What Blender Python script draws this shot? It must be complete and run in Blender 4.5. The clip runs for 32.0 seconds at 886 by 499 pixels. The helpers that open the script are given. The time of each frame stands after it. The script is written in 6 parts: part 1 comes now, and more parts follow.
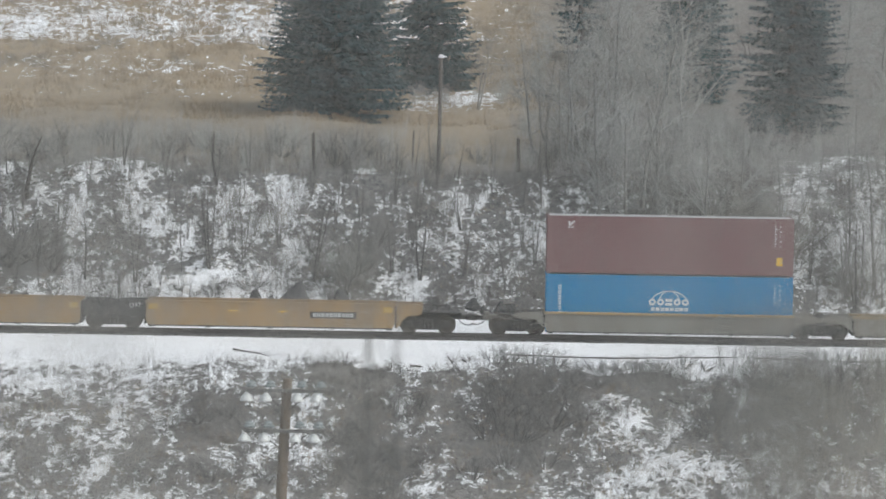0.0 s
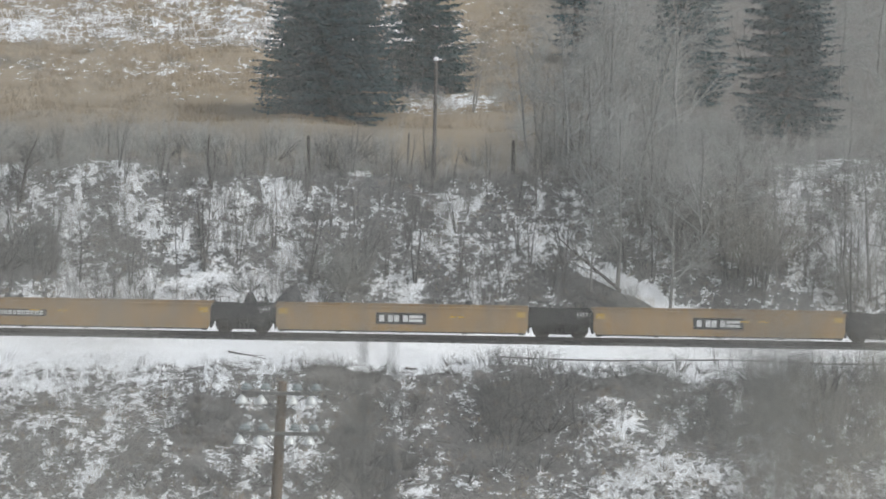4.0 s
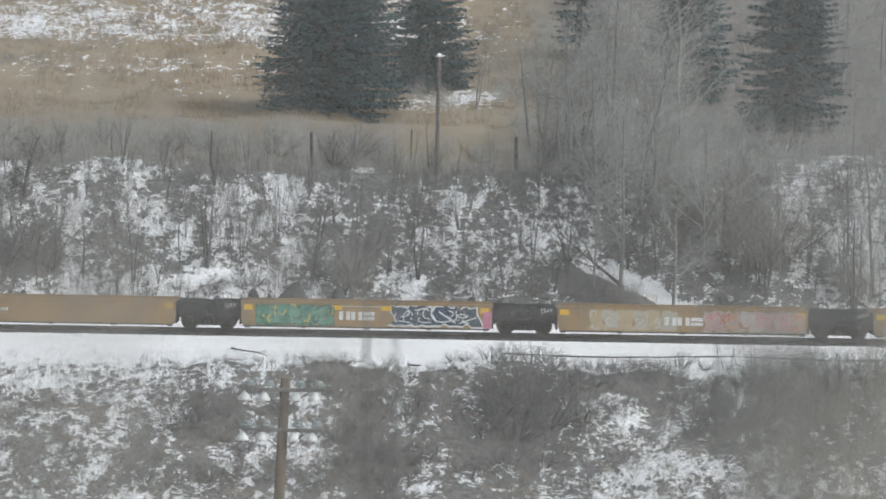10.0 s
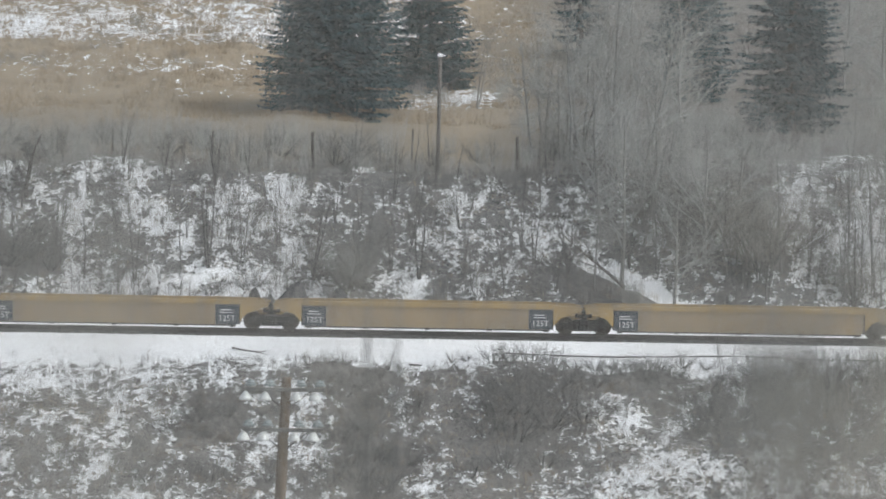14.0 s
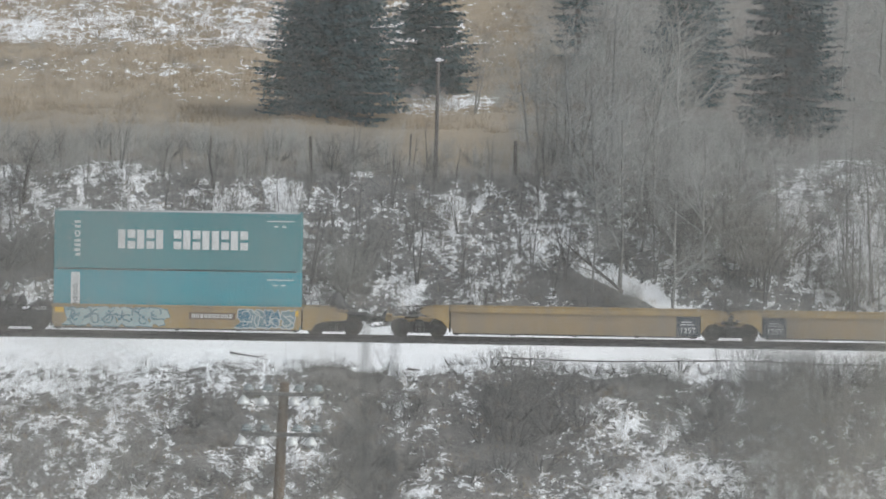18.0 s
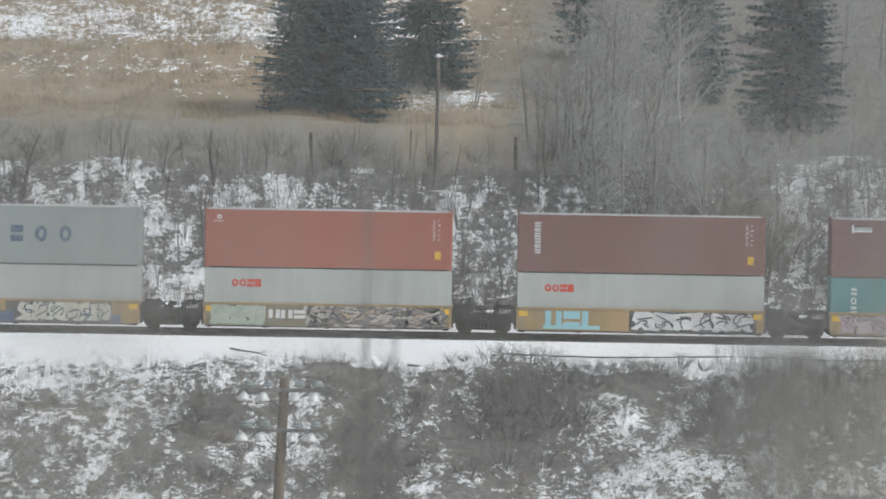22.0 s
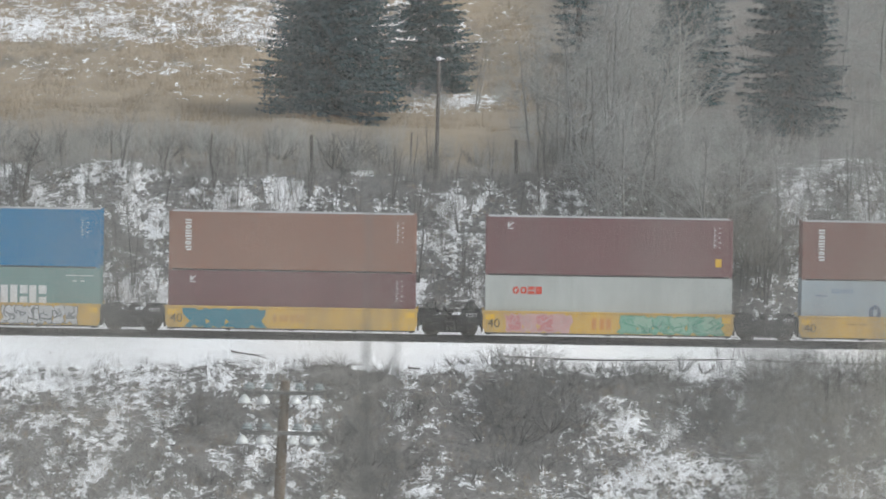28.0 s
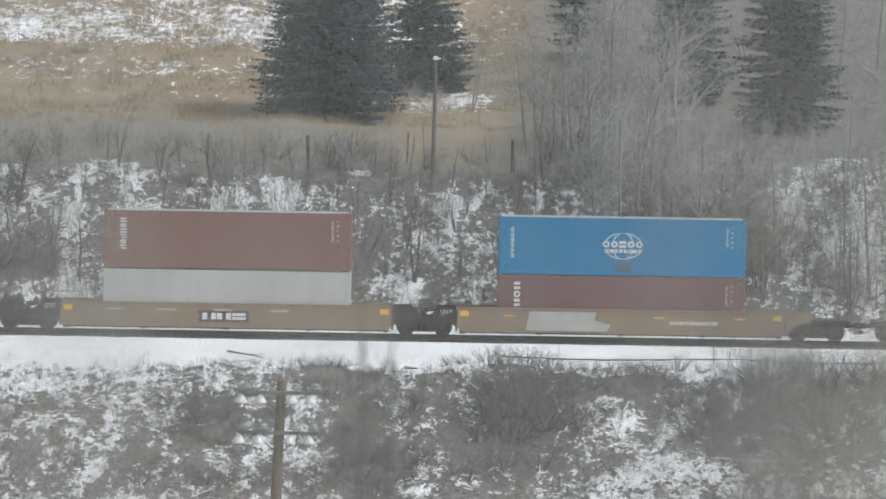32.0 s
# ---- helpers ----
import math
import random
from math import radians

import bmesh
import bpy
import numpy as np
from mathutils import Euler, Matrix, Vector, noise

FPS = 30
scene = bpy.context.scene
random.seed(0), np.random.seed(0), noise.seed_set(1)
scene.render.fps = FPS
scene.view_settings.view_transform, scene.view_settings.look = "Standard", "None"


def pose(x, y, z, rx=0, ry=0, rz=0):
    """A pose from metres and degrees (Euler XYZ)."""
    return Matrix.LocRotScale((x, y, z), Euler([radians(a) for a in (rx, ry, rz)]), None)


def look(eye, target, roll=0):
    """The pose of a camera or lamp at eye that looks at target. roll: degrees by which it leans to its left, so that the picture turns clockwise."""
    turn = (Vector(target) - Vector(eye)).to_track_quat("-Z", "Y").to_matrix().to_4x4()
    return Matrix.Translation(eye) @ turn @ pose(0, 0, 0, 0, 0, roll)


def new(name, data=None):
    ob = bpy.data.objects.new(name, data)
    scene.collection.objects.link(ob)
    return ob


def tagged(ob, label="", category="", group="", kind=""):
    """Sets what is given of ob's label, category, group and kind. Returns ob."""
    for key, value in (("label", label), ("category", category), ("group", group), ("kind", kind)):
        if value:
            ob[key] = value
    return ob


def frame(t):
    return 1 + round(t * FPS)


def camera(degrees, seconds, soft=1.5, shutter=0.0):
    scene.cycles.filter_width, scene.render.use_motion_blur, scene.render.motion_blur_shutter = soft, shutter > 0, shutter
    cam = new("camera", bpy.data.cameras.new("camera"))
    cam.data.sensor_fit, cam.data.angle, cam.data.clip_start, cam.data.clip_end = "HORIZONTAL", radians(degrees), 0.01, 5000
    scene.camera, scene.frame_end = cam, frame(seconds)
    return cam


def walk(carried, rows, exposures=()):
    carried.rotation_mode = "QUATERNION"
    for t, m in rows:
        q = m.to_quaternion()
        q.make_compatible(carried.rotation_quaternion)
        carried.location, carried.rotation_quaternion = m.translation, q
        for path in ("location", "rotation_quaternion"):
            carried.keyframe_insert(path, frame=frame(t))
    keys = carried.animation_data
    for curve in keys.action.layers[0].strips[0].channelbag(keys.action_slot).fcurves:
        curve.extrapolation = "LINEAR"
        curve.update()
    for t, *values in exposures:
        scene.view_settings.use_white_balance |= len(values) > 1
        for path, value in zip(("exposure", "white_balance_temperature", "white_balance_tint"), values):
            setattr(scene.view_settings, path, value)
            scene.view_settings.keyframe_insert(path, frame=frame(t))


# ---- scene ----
cam = camera(10.0, 32.0, soft=1.7)
EYE = Vector((0.0, -251.0, 15.3))
PITCH, LEAN = -2.538, 0.97


def aim(yaw, pitch):
    a, e = radians(yaw), radians(PITCH + pitch)
    return look(EYE, EYE + Vector((math.sin(a) * math.cos(e), math.cos(a) * math.cos(e), math.sin(e))) * 100, LEAN)


# the tripod sways a little in the wind: seconds, yaw and pitch in degrees
walk(cam, [(t, aim(yaw, pitch)) for t, yaw, pitch in (
    (0, -0.0259, -0.0022), (0.5, -0.0070, -0.0195), (1, -0.0259, -0.0107), (1.5, -0.0084, -0.0022), (2, 0.0029, -0.0077),
    (2.5, 0.0114, -0.0046), (3, 0.0186, -0.0049), (3.5, 0.0329, 0.0285), (5.5, -0.0126, 0.0226), (6, -0.0233, 0.0187),
    (6.5, -0.0189, 0.0090), (7, -0.0266, 0.0293), (7.5, 0.0028, 0.0359), (8, -0.0001, 0.0093), (8.5, 0.0060, -0.0131),
    (9, 0.0257, -0.0049), (9.5, 0.0060, -0.0161), (10, -0.0037, -0.0120), (10.5, -0.0159, -0.0244), (11, 0.0035, -0.0204),
    (11.5, -0.0135, -0.0258), (12, 0.0044, -0.0393), (12.5, 0.0060, -0.0316), (13, 0.0135, -0.0099), (13.5, 0.0158, 0.0107),
    (14, -0.0159, -0.0147), (14.5, -0.0125, 0.0090), (16.5, 0.0028, 0.0187), (17, 0.0028, 0.0063), (17.5, -0.0137, 0.0136),
    (18, 0.0060, 0.0370), (18.5, -0.0100, 0.0187), (19, -0.0053, 0.0022), (19.5, 0.0035, 0.0090), (20, 0.0159, -0.0174),
    (20.5, 0.0232, -0.0077), (21, 0.0380, -0.0107), (21.5, 0.0159, -0.0022), (22, 0.0037, -0.0090), (22.5, -0.0298, -0.0150),
    (23, -0.0321, -0.0371), (23.5, -0.0356, -0.0294), (24, -0.0159, 0.0099), (24.5, -0.0250, -0.0090), (25, -0.0070, -0.0120),
    (25.5, -0.0053, -0.0174), (27.5, -0.0222, 0.0174), (28, -0.0027, 0.0231), (28.5, 0.0232, 0.0099), (29, 0.0143, 0.0099),
    (29.5, 0.0135, 0.0134), (30, 0.0158, 0.0009), (30.5, 0.0104, 0.0163), (31, 0.0135, 0.0134), (31.5, 0.0309, 0.0195),
    (32, 0.0355, 0.0204),
)], exposures=[(0, 0.47, 6150, 6), (25.5, 0.47, 6150, 6), (28, 0.54, 6150, 6), (32, 0.54, 6150, 6)])
cam.data.dof.use_dof = True
cam.data.dof.focus_distance = 250.0
cam.data.dof.aperture_fstop = 3.4

# ---- light: a bright, thinly overcast winter sky ----
world = bpy.data.worlds.new("sky")
scene.world = world
world.use_nodes = True
wn = world.node_tree.nodes
sky = wn.new("ShaderNodeTexSky")
sky.sky_type, sky.sun_disc = "NISHITA", False
sky.sun_elevation, sky.sun_rotation = radians(48), radians(117)
sky.air_density, sky.dust_density, sky.ozone_density = 1.0, 4.0, 1.0
cloud = wn.new("ShaderNodeHueSaturation")
cloud.inputs["Saturation"].default_value = 0.45
world.node_tree.links.new(sky.outputs[0], cloud.inputs["Color"])
world.node_tree.links.new(cloud.outputs[0], wn["Background"].inputs[0])
wn["Background"].inputs[1].default_value = 0.12

sun_data = bpy.data.lights.new("sun", "SUN")
sun_data.energy, sun_data.angle, sun_data.color = 1.0, radians(28), (1.0, 0.97, 0.94)
sun = new("sun", sun_data)
sun.matrix_world = look((80, -40, 100), (0, 0, 0))


# ---- materials ----
def nodes_of(name):
    m = bpy.data.materials.new(name)
    m.use_nodes = True
    return m, m.node_tree.nodes, m.node_tree.links, m.node_tree.nodes["Principled BSDF"]


def mat(name, c, c2=None, scale=2.0, rough=0.7, metal=0.0, bump=0.0, fine=30.0, spec=0.3, vary=0.0, stretch=(1, 1, 1), grime=0.0):
    """Colour c broken by patches of c2 at two scales, with fine relief; vary: from object to object."""
    m, n, l, p = nodes_of(name)
    p.inputs["Roughness"].default_value = rough
    p.inputs["Metallic"].default_value = metal
    p.inputs["Specular IOR Level"].default_value = spec
    co = n.new("ShaderNodeTexCoord")
    mp = n.new("ShaderNodeMapping")
    mp.inputs["Scale"].default_value = stretch
    l.new(co.outputs["Object"], mp.inputs["Vector"])
    n1, n2 = n.new("ShaderNodeTexNoise"), n.new("ShaderNodeTexNoise")
    n1.inputs["Scale"].default_value, n2.inputs["Scale"].default_value = scale, fine
    n1.inputs["Detail"].default_value, n2.inputs["Detail"].default_value = 5, 4
    for q in (n1, n2):
        l.new(mp.outputs[0], q.inputs["Vector"])
    add = n.new("ShaderNodeMath")
    add.operation = "MULTIPLY_ADD"
    l.new(n2.outputs[0], add.inputs[0])
    add.inputs[1].default_value = 0.4
    l.new(n1.outputs[0], add.inputs[2])
    ramp = n.new("ShaderNodeValToRGB")
    ramp.color_ramp.elements[0].position, ramp.color_ramp.elements[1].position = 0.52, 0.9
    ramp.color_ramp.elements[0].color = (*c, 1)
    ramp.color_ramp.elements[1].color = (*(c2 or [v * 0.72 for v in c]), 1)
    l.new(add.outputs[0], ramp.inputs[0])
    last = ramp.outputs[0]
    if vary:
        info, hsv = n.new("ShaderNodeObjectInfo"), n.new("ShaderNodeHueSaturation")
        rng = n.new("ShaderNodeMapRange")
        rng.inputs["To Min"].default_value, rng.inputs["To Max"].default_value = 1 - vary, 1 + vary
        l.new(info.outputs["Random"], rng.inputs["Value"])
        l.new(rng.outputs[0], hsv.inputs["Value"])
        l.new(last, hsv.inputs["Color"])
        last = hsv.outputs[0]
    if grime:
        # dust and runs of rust, drawn out downwards
        run, blot = n.new("ShaderNodeTexNoise"), n.new("ShaderNodeTexNoise")
        long = n.new("ShaderNodeMapping")
        long.inputs["Scale"].default_value = (1.5, 1.0, 0.3)
        l.new(co.outputs["Object"], long.inputs["Vector"])
        l.new(long.outputs[0], run.inputs["Vector"])
        l.new(co.outputs["Object"], blot.inputs["Vector"])
        run.inputs["Scale"].default_value, run.inputs["Detail"].default_value = 1.3, 6
        blot.inputs["Scale"].default_value, blot.inputs["Detail"].default_value = 0.42, 4
        both, rg, mx = n.new("ShaderNodeMath"), n.new("ShaderNodeMapRange"), n.new("ShaderNodeMix")
        both.operation, mx.data_type = "ADD", "RGBA"
        l.new(run.outputs[0], both.inputs[0])
        l.new(blot.outputs[0], both.inputs[1])
        l.new(both.outputs[0], rg.inputs["Value"])
        for q, v in (("From Min", 0.9), ("From Max", 1.3), ("To Min", 0.0), ("To Max", grime)):
            rg.inputs[q].default_value = v
        l.new(rg.outputs[0], mx.inputs[0])
        l.new(last, mx.inputs[6])
        mx.inputs[7].default_value = (0.17, 0.145, 0.12, 1)
        last = mx.outputs[2]
    l.new(last, p.inputs["Base Color"])
    if bump:
        b = n.new("ShaderNodeBump")
        b.inputs["Strength"].default_value, b.inputs["Distance"].default_value = bump, 0.02
        l.new(n2.outputs[0], b.inputs["Height"])
        l.new(b.outputs[0], p.inputs["Normal"])
    return m


def ground_material():
    """Snow lying in drifts over leaf litter and straw; the sheet's attributes say how much of each."""
    m, n, l, p = nodes_of("snowy_ground")
    co = n.new("ShaderNodeTexCoord")

    def noise_at(scale, detail=5.0, rough=0.6, squash=(1, 1, 1)):
        q, mp = n.new("ShaderNodeTexNoise"), n.new("ShaderNodeMapping")
        mp.inputs["Scale"].default_value = squash
        q.inputs["Scale"].default_value, q.inputs["Detail"].default_value = scale, detail
        q.inputs["Roughness"].default_value = rough
        l.new(co.outputs["Object"], mp.inputs["Vector"])
        l.new(mp.outputs[0], q.inputs["Vector"])
        return q.outputs[0]

    def calc(op, a, b, c=None, clamp=False):
        q = n.new("ShaderNodeMath")
        q.operation, q.use_clamp = op, clamp
        for i, v in enumerate((a, b, c)):
            if v is None:
                continue
            if isinstance(v, (int, float)):
                q.inputs[i].default_value = v
            else:
                l.new(v, q.inputs[i])
        return q.outputs[0]

    def mix(f, a, b):
        q = n.new("ShaderNodeMix")
        q.data_type = "RGBA"
        for i, v in ((0, f), (6, a), (7, b)):
            if isinstance(v, tuple):
                q.inputs[i].default_value = (*v, 1)
            else:
                l.new(v, q.inputs[i])
        return q.outputs[2]

    def attribute(name):
        q = n.new("ShaderNodeAttribute")
        q.attribute_name = name
        return q.outputs["Fac"]

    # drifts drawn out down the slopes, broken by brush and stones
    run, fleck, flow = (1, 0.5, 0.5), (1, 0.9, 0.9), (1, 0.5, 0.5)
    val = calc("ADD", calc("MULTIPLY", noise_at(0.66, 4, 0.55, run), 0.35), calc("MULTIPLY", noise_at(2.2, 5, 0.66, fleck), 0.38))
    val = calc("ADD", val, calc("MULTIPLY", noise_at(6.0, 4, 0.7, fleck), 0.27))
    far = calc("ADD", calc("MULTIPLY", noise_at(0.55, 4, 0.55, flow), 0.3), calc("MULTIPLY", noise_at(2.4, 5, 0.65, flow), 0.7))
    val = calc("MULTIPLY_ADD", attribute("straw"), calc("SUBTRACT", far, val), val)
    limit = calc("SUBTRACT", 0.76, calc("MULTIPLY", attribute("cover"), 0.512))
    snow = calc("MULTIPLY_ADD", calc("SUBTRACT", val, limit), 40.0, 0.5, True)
    speck = calc("MULTIPLY_ADD", calc("SUBTRACT", noise_at(5.0, 6, 0.75, fleck), 0.5), 4.0, 0.5, True)
    litter = mix(speck, (0.22, 0.217, 0.21), (0.045, 0.045, 0.046))
    straw = mix(noise_at(1.7, 6), (0.36, 0.285, 0.19), (0.23, 0.185, 0.13))
    earth = mix(attribute("straw"), litter, straw)
    white = mix(noise_at(0.9, 4), (0.845, 0.85, 0.85), (0.77, 0.78, 0.785))
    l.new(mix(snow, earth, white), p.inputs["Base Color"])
    l.new(calc("MULTIPLY_ADD", snow, -0.25, 0.85), p.inputs["Roughness"])
    p.inputs["Specular IOR Level"].default_value = 0.2
    b = n.new("ShaderNodeBump")
    b.inputs["Strength"].default_value, b.inputs["Distance"].default_value = 0.7, 0.12
    l.new(calc("ADD", noise_at(5.0, 6), calc("MULTIPLY", snow, 0.5)), b.inputs["Height"])
    l.new(b.outputs[0], p.inputs["Normal"])
    return m


M_GROUND = ground_material()
M_RAIL = mat("rusty_rail", (0.085, 0.082, 0.082), (0.115, 0.1, 0.093), 6, 0.6, 0.6, 0.2)
M_TIE = mat("creosoted_tie", (0.05, 0.047, 0.046), (0.1, 0.096, 0.093), 5, 0.85, 0, 0.4, vary=0.25)
M_BALLAST = mat("ballast", (0.11, 0.11, 0.112), (0.06, 0.06, 0.06), 8, 0.9, 0, 0.8, 40)
# Pale colour for the added wands that imitate haze.
M_VEIL = mat("haze_veil_wand", (0.44, 0.425, 0.39), (0.33, 0.315, 0.285), 3, 0.85)
M_CROWN = mat("pale_grey_twig", (0.36, 0.365, 0.35), (0.27, 0.272, 0.26), 2, 0.9, vary=0.2)
# Roof colour is made pale to give the bright line along container tops.
M_PALEROOF = mat("pale_roof", (0.42, 0.42, 0.42), (0.28, 0.28, 0.28), 1.5, 0.6, fine=8)
M_DIMWAND = mat("grey_dry_wand", (0.34, 0.315, 0.265), (0.24, 0.22, 0.185), 3, 0.85)
M_BARK = mat("grey_bark", (0.27, 0.265, 0.25), (0.16, 0.155, 0.145), 3, 0.9, 0, 0.5, 25, vary=0.25)
M_PALEBARK = mat("pale_bark", (0.3, 0.285, 0.26), (0.18, 0.17, 0.155), 2, 0.85, 0, 0.4, 20, vary=0.2)
M_DARKBARK = mat("dark_bark", (0.1, 0.085, 0.075), (0.055, 0.048, 0.042), 4, 0.9, 0, 0.5, vary=0.25)
M_DIMBARK = mat("dim_grey_bark", (0.15, 0.146, 0.14), (0.09, 0.087, 0.083), 3, 0.9, 0, 0.5, 25, vary=0.3)
M_TWIG = mat("grey_twig", (0.32, 0.318, 0.298), (0.23, 0.228, 0.214), 2, 0.9, vary=0.3)
M_BUSH = mat("dull_grey_twig", (0.155, 0.153, 0.148), (0.1, 0.099, 0.096), 2, 0.9, vary=0.3)
M_BROWNTWIG = mat("brown_twig", (0.15, 0.144, 0.137), (0.095, 0.09, 0.086), 2, 0.9, vary=0.3)
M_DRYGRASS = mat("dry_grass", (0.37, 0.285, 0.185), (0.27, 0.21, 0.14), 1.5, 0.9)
M_FAWN = mat("fawn_twig", (0.34, 0.315, 0.275), (0.255, 0.236, 0.207), 2, 0.9, vary=0.2)
M_SAGE = mat("grey_sage_twig", (0.27, 0.25, 0.215), (0.2, 0.182, 0.155), 2, 0.9)
M_NEEDLE = mat("spruce_needles", (0.04, 0.092, 0.106), (0.034, 0.08, 0.094), 1.5, 0.8, vary=0.15)
M_SNOW = mat("snow", (0.82, 0.83, 0.85), (0.74, 0.76, 0.79), 2, 0.6, 0, 0.2)
M_POLE = mat("weathered_pole", (0.17, 0.125, 0.085), (0.09, 0.07, 0.05), 3, 0.85, 0, 0.4, 25, stretch=(3, 3, 0.4))
M_GREYPOLE = mat("greyed_pole", (0.15, 0.135, 0.12), (0.09, 0.082, 0.075), 3, 0.85, 0, 0.4, 25, stretch=(3, 3, 0.4))
M_POST = mat("weathered_post", (0.1, 0.088, 0.078), (0.06, 0.053, 0.047), 3, 0.9, 0, 0.4)
M_ROCK = mat("dark_split_rock", (0.07, 0.07, 0.073), (0.04, 0.04, 0.042), 2, 0.9, 0, 0.6, 20, vary=0.2)
M_ARM = mat("grey_timber", (0.2, 0.2, 0.19), (0.12, 0.115, 0.105), 3, 0.85, 0, 0.3)
M_GLASS = mat("aqua_glass_insulator", (0.3, 0.335, 0.33), (0.2, 0.23, 0.23), 6, 0.25, 0, 0, spec=0.6)
M_PORCELAIN = mat("white_porcelain", (0.64, 0.65, 0.63), (0.5, 0.51, 0.49), 4, 0.3, spec=0.5)
M_STEEL = mat("dark_steel", (0.05, 0.05, 0.052), (0.075, 0.06, 0.05), 4, 0.65, 0.3, 0.2)
M_TRUCK = mat("grimy_cast_steel", (0.02, 0.02, 0.022), (0.035, 0.031, 0.028), 5, 0.75, 0.1, 0.3)
M_WHEEL = mat("wheel_steel", (0.045, 0.04, 0.037), (0.075, 0.055, 0.042), 6, 0.6, 0.4, 0.2)


# ---- mesh building ----
class Build:
    """Gathers boxes, plates and tubes into one mesh."""

    def __init__(self, y=0.0, x=0.0, z=0.0):
        self.v, self.f, self.k = [], [], []
        self.y, self.x, self.z, self.inks = y, x, z, []

    def add(self, verts, faces, k=0):
        o = len(self.v)
        self.v += [tuple(q) for q in verts]
        self.f += [tuple(i + o for i in face) for face in faces]
        self.k += [k] * len(faces)

    def box(self, x0, x1, y0, y1, z0, z1, c=0.0, k=0):
        """A box, its edges cut by c."""
        c = min(c, (x1 - x0) * 0.45, (y1 - y0) * 0.45, (z1 - z0) * 0.45)
        if c <= 0:
            v = [(x, y, z) for x in (x0, x1) for y in (y0, y1) for z in (z0, z1)]
            self.add(v, [(0, 1, 3, 2), (4, 6, 7, 5), (0, 4, 5, 1), (2, 3, 7, 6), (0, 2, 6, 4), (1, 5, 7, 3)], k)
            return
        lo, hi, v, at = (x0, y0, z0), (x1, y1, z1), [], {}
        for corner in range(8):
            s = [(corner >> i) & 1 for i in range(3)]
            for axis in range(3):
                q = [(hi if s[i] else lo)[i] + (0 if i == axis else (-c if s[i] else c)) for i in range(3)]
                at[corner, axis] = len(v)
                v.append(q)
        faces = []
        for axis in range(3):
            a, b = (axis + 1) % 3, (axis + 2) % 3
            for s in (0, 1):
                base = s << axis
                ring = [base, base | 1 << a, base | 1 << a | 1 << b, base | 1 << b]
                ring = ring if s else ring[::-1]
                faces.append([at[q, axis] for q in ring])
        for axis in range(3):
            a, b = (axis + 1) % 3, (axis + 2) % 3
            for sa in (0, 1):
                for sb in (0, 1):
                    q0 = sa << a | sb << b
                    q1 = q0 | 1 << axis
                    ring = [at[q0, a], at[q1, a], at[q1, b], at[q0, b]]
                    faces.append(ring if sa == sb else ring[::-1])
        for corner in range(8):
            s = sum((corner >> i) & 1 for i in range(3))
            ring = [at[corner, i] for i in range(3)]
            faces.append(ring if s % 2 else ring[::-1])
        self.add(v, faces, k)

    def plate(self, pts, y0, y1, k=0):
        """The outline pts (x, z), seen from -y and running either way, from y0 to y1 (y0 < y1)."""
        area = sum(a[0] * b[1] - b[0] * a[1] for a, b in zip(pts, pts[1:] + pts[:1]))
        if area < 0:
            pts = pts[::-1]
        n = len(pts)
        v = [(x, y0, z) for x, z in pts] + [(x, y1, z) for x, z in pts]
        faces = [tuple(range(n)), tuple(range(2 * n - 1, n - 1, -1))]
        faces += [(i, i + n, (i + 1) % n + n, (i + 1) % n) for i in range(n)]
        self.add(v, faces, k)

    def tube(self, a, b, r0, r1=None, sides=8, k=0):
        a, b = Vector(a), Vector(b)
        r1 = r0 if r1 is None else r1
        d = (b - a).normalized()
        u = d.orthogonal().normalized()
        w = d.cross(u)
        v = []
        for q, r in ((a, r0), (b, r1)):
            for i in range(sides):
                t = 2 * math.pi * i / sides
                v.append(q + (u * math.cos(t) + w * math.sin(t)) * r)
        faces = [(i, (i + 1) % sides, (i + 1) % sides + sides, i + sides) for i in range(sides)]
        self.add(v, faces + [tuple(range(sides))[::-1], tuple(range(sides, 2 * sides))], k)

    def lathe(self, prof, centre, axis="z", sides=12, k=0):
        """prof: (radius, height) pairs from one end to the other."""
        v, n = [], len(prof)
        for r, h in prof:
            for i in range(sides):
                t = 2 * math.pi * i / sides
                a, b = r * math.cos(t), r * math.sin(t)
                q = (a, b, h) if axis == "z" else (a, h, -b)
                v.append([centre[j] + q[j] for j in range(3)])
        faces = [(j * sides + i, j * sides + (i + 1) % sides, (j + 1) * sides + (i + 1) % sides, (j + 1) * sides + i)
                 for j in range(n - 1) for i in range(sides)]
        self.add(v, faces + [tuple(range(sides))[::-1], tuple(range((n - 1) * sides, n * sides))], k)

    def mesh(self, name, *mats, smooth=False):
        me = bpy.data.meshes.new(name)
        me.from_pydata(self.v, [], self.f)
        for m in mats:
            me.materials.append(m)
        if len(mats) > 1:
            me.polygons.foreach_set("material_index", self.k)
        if smooth:
            me.polygons.foreach_set("use_smooth", [True] * len(self.f))
        me.update()
        return me


def part(name, me, parent, label="", m=None):
    ob = new(name, me)
    ob.parent = parent
    if m is not None:
        ob.matrix_basis = m
    return tagged(ob, label)


def thing(name, m, label, category, group="", me=None, kind=""):
    ob = new(name, me)
    ob.matrix_basis = m
    return tagged(ob, label, category, group, kind)


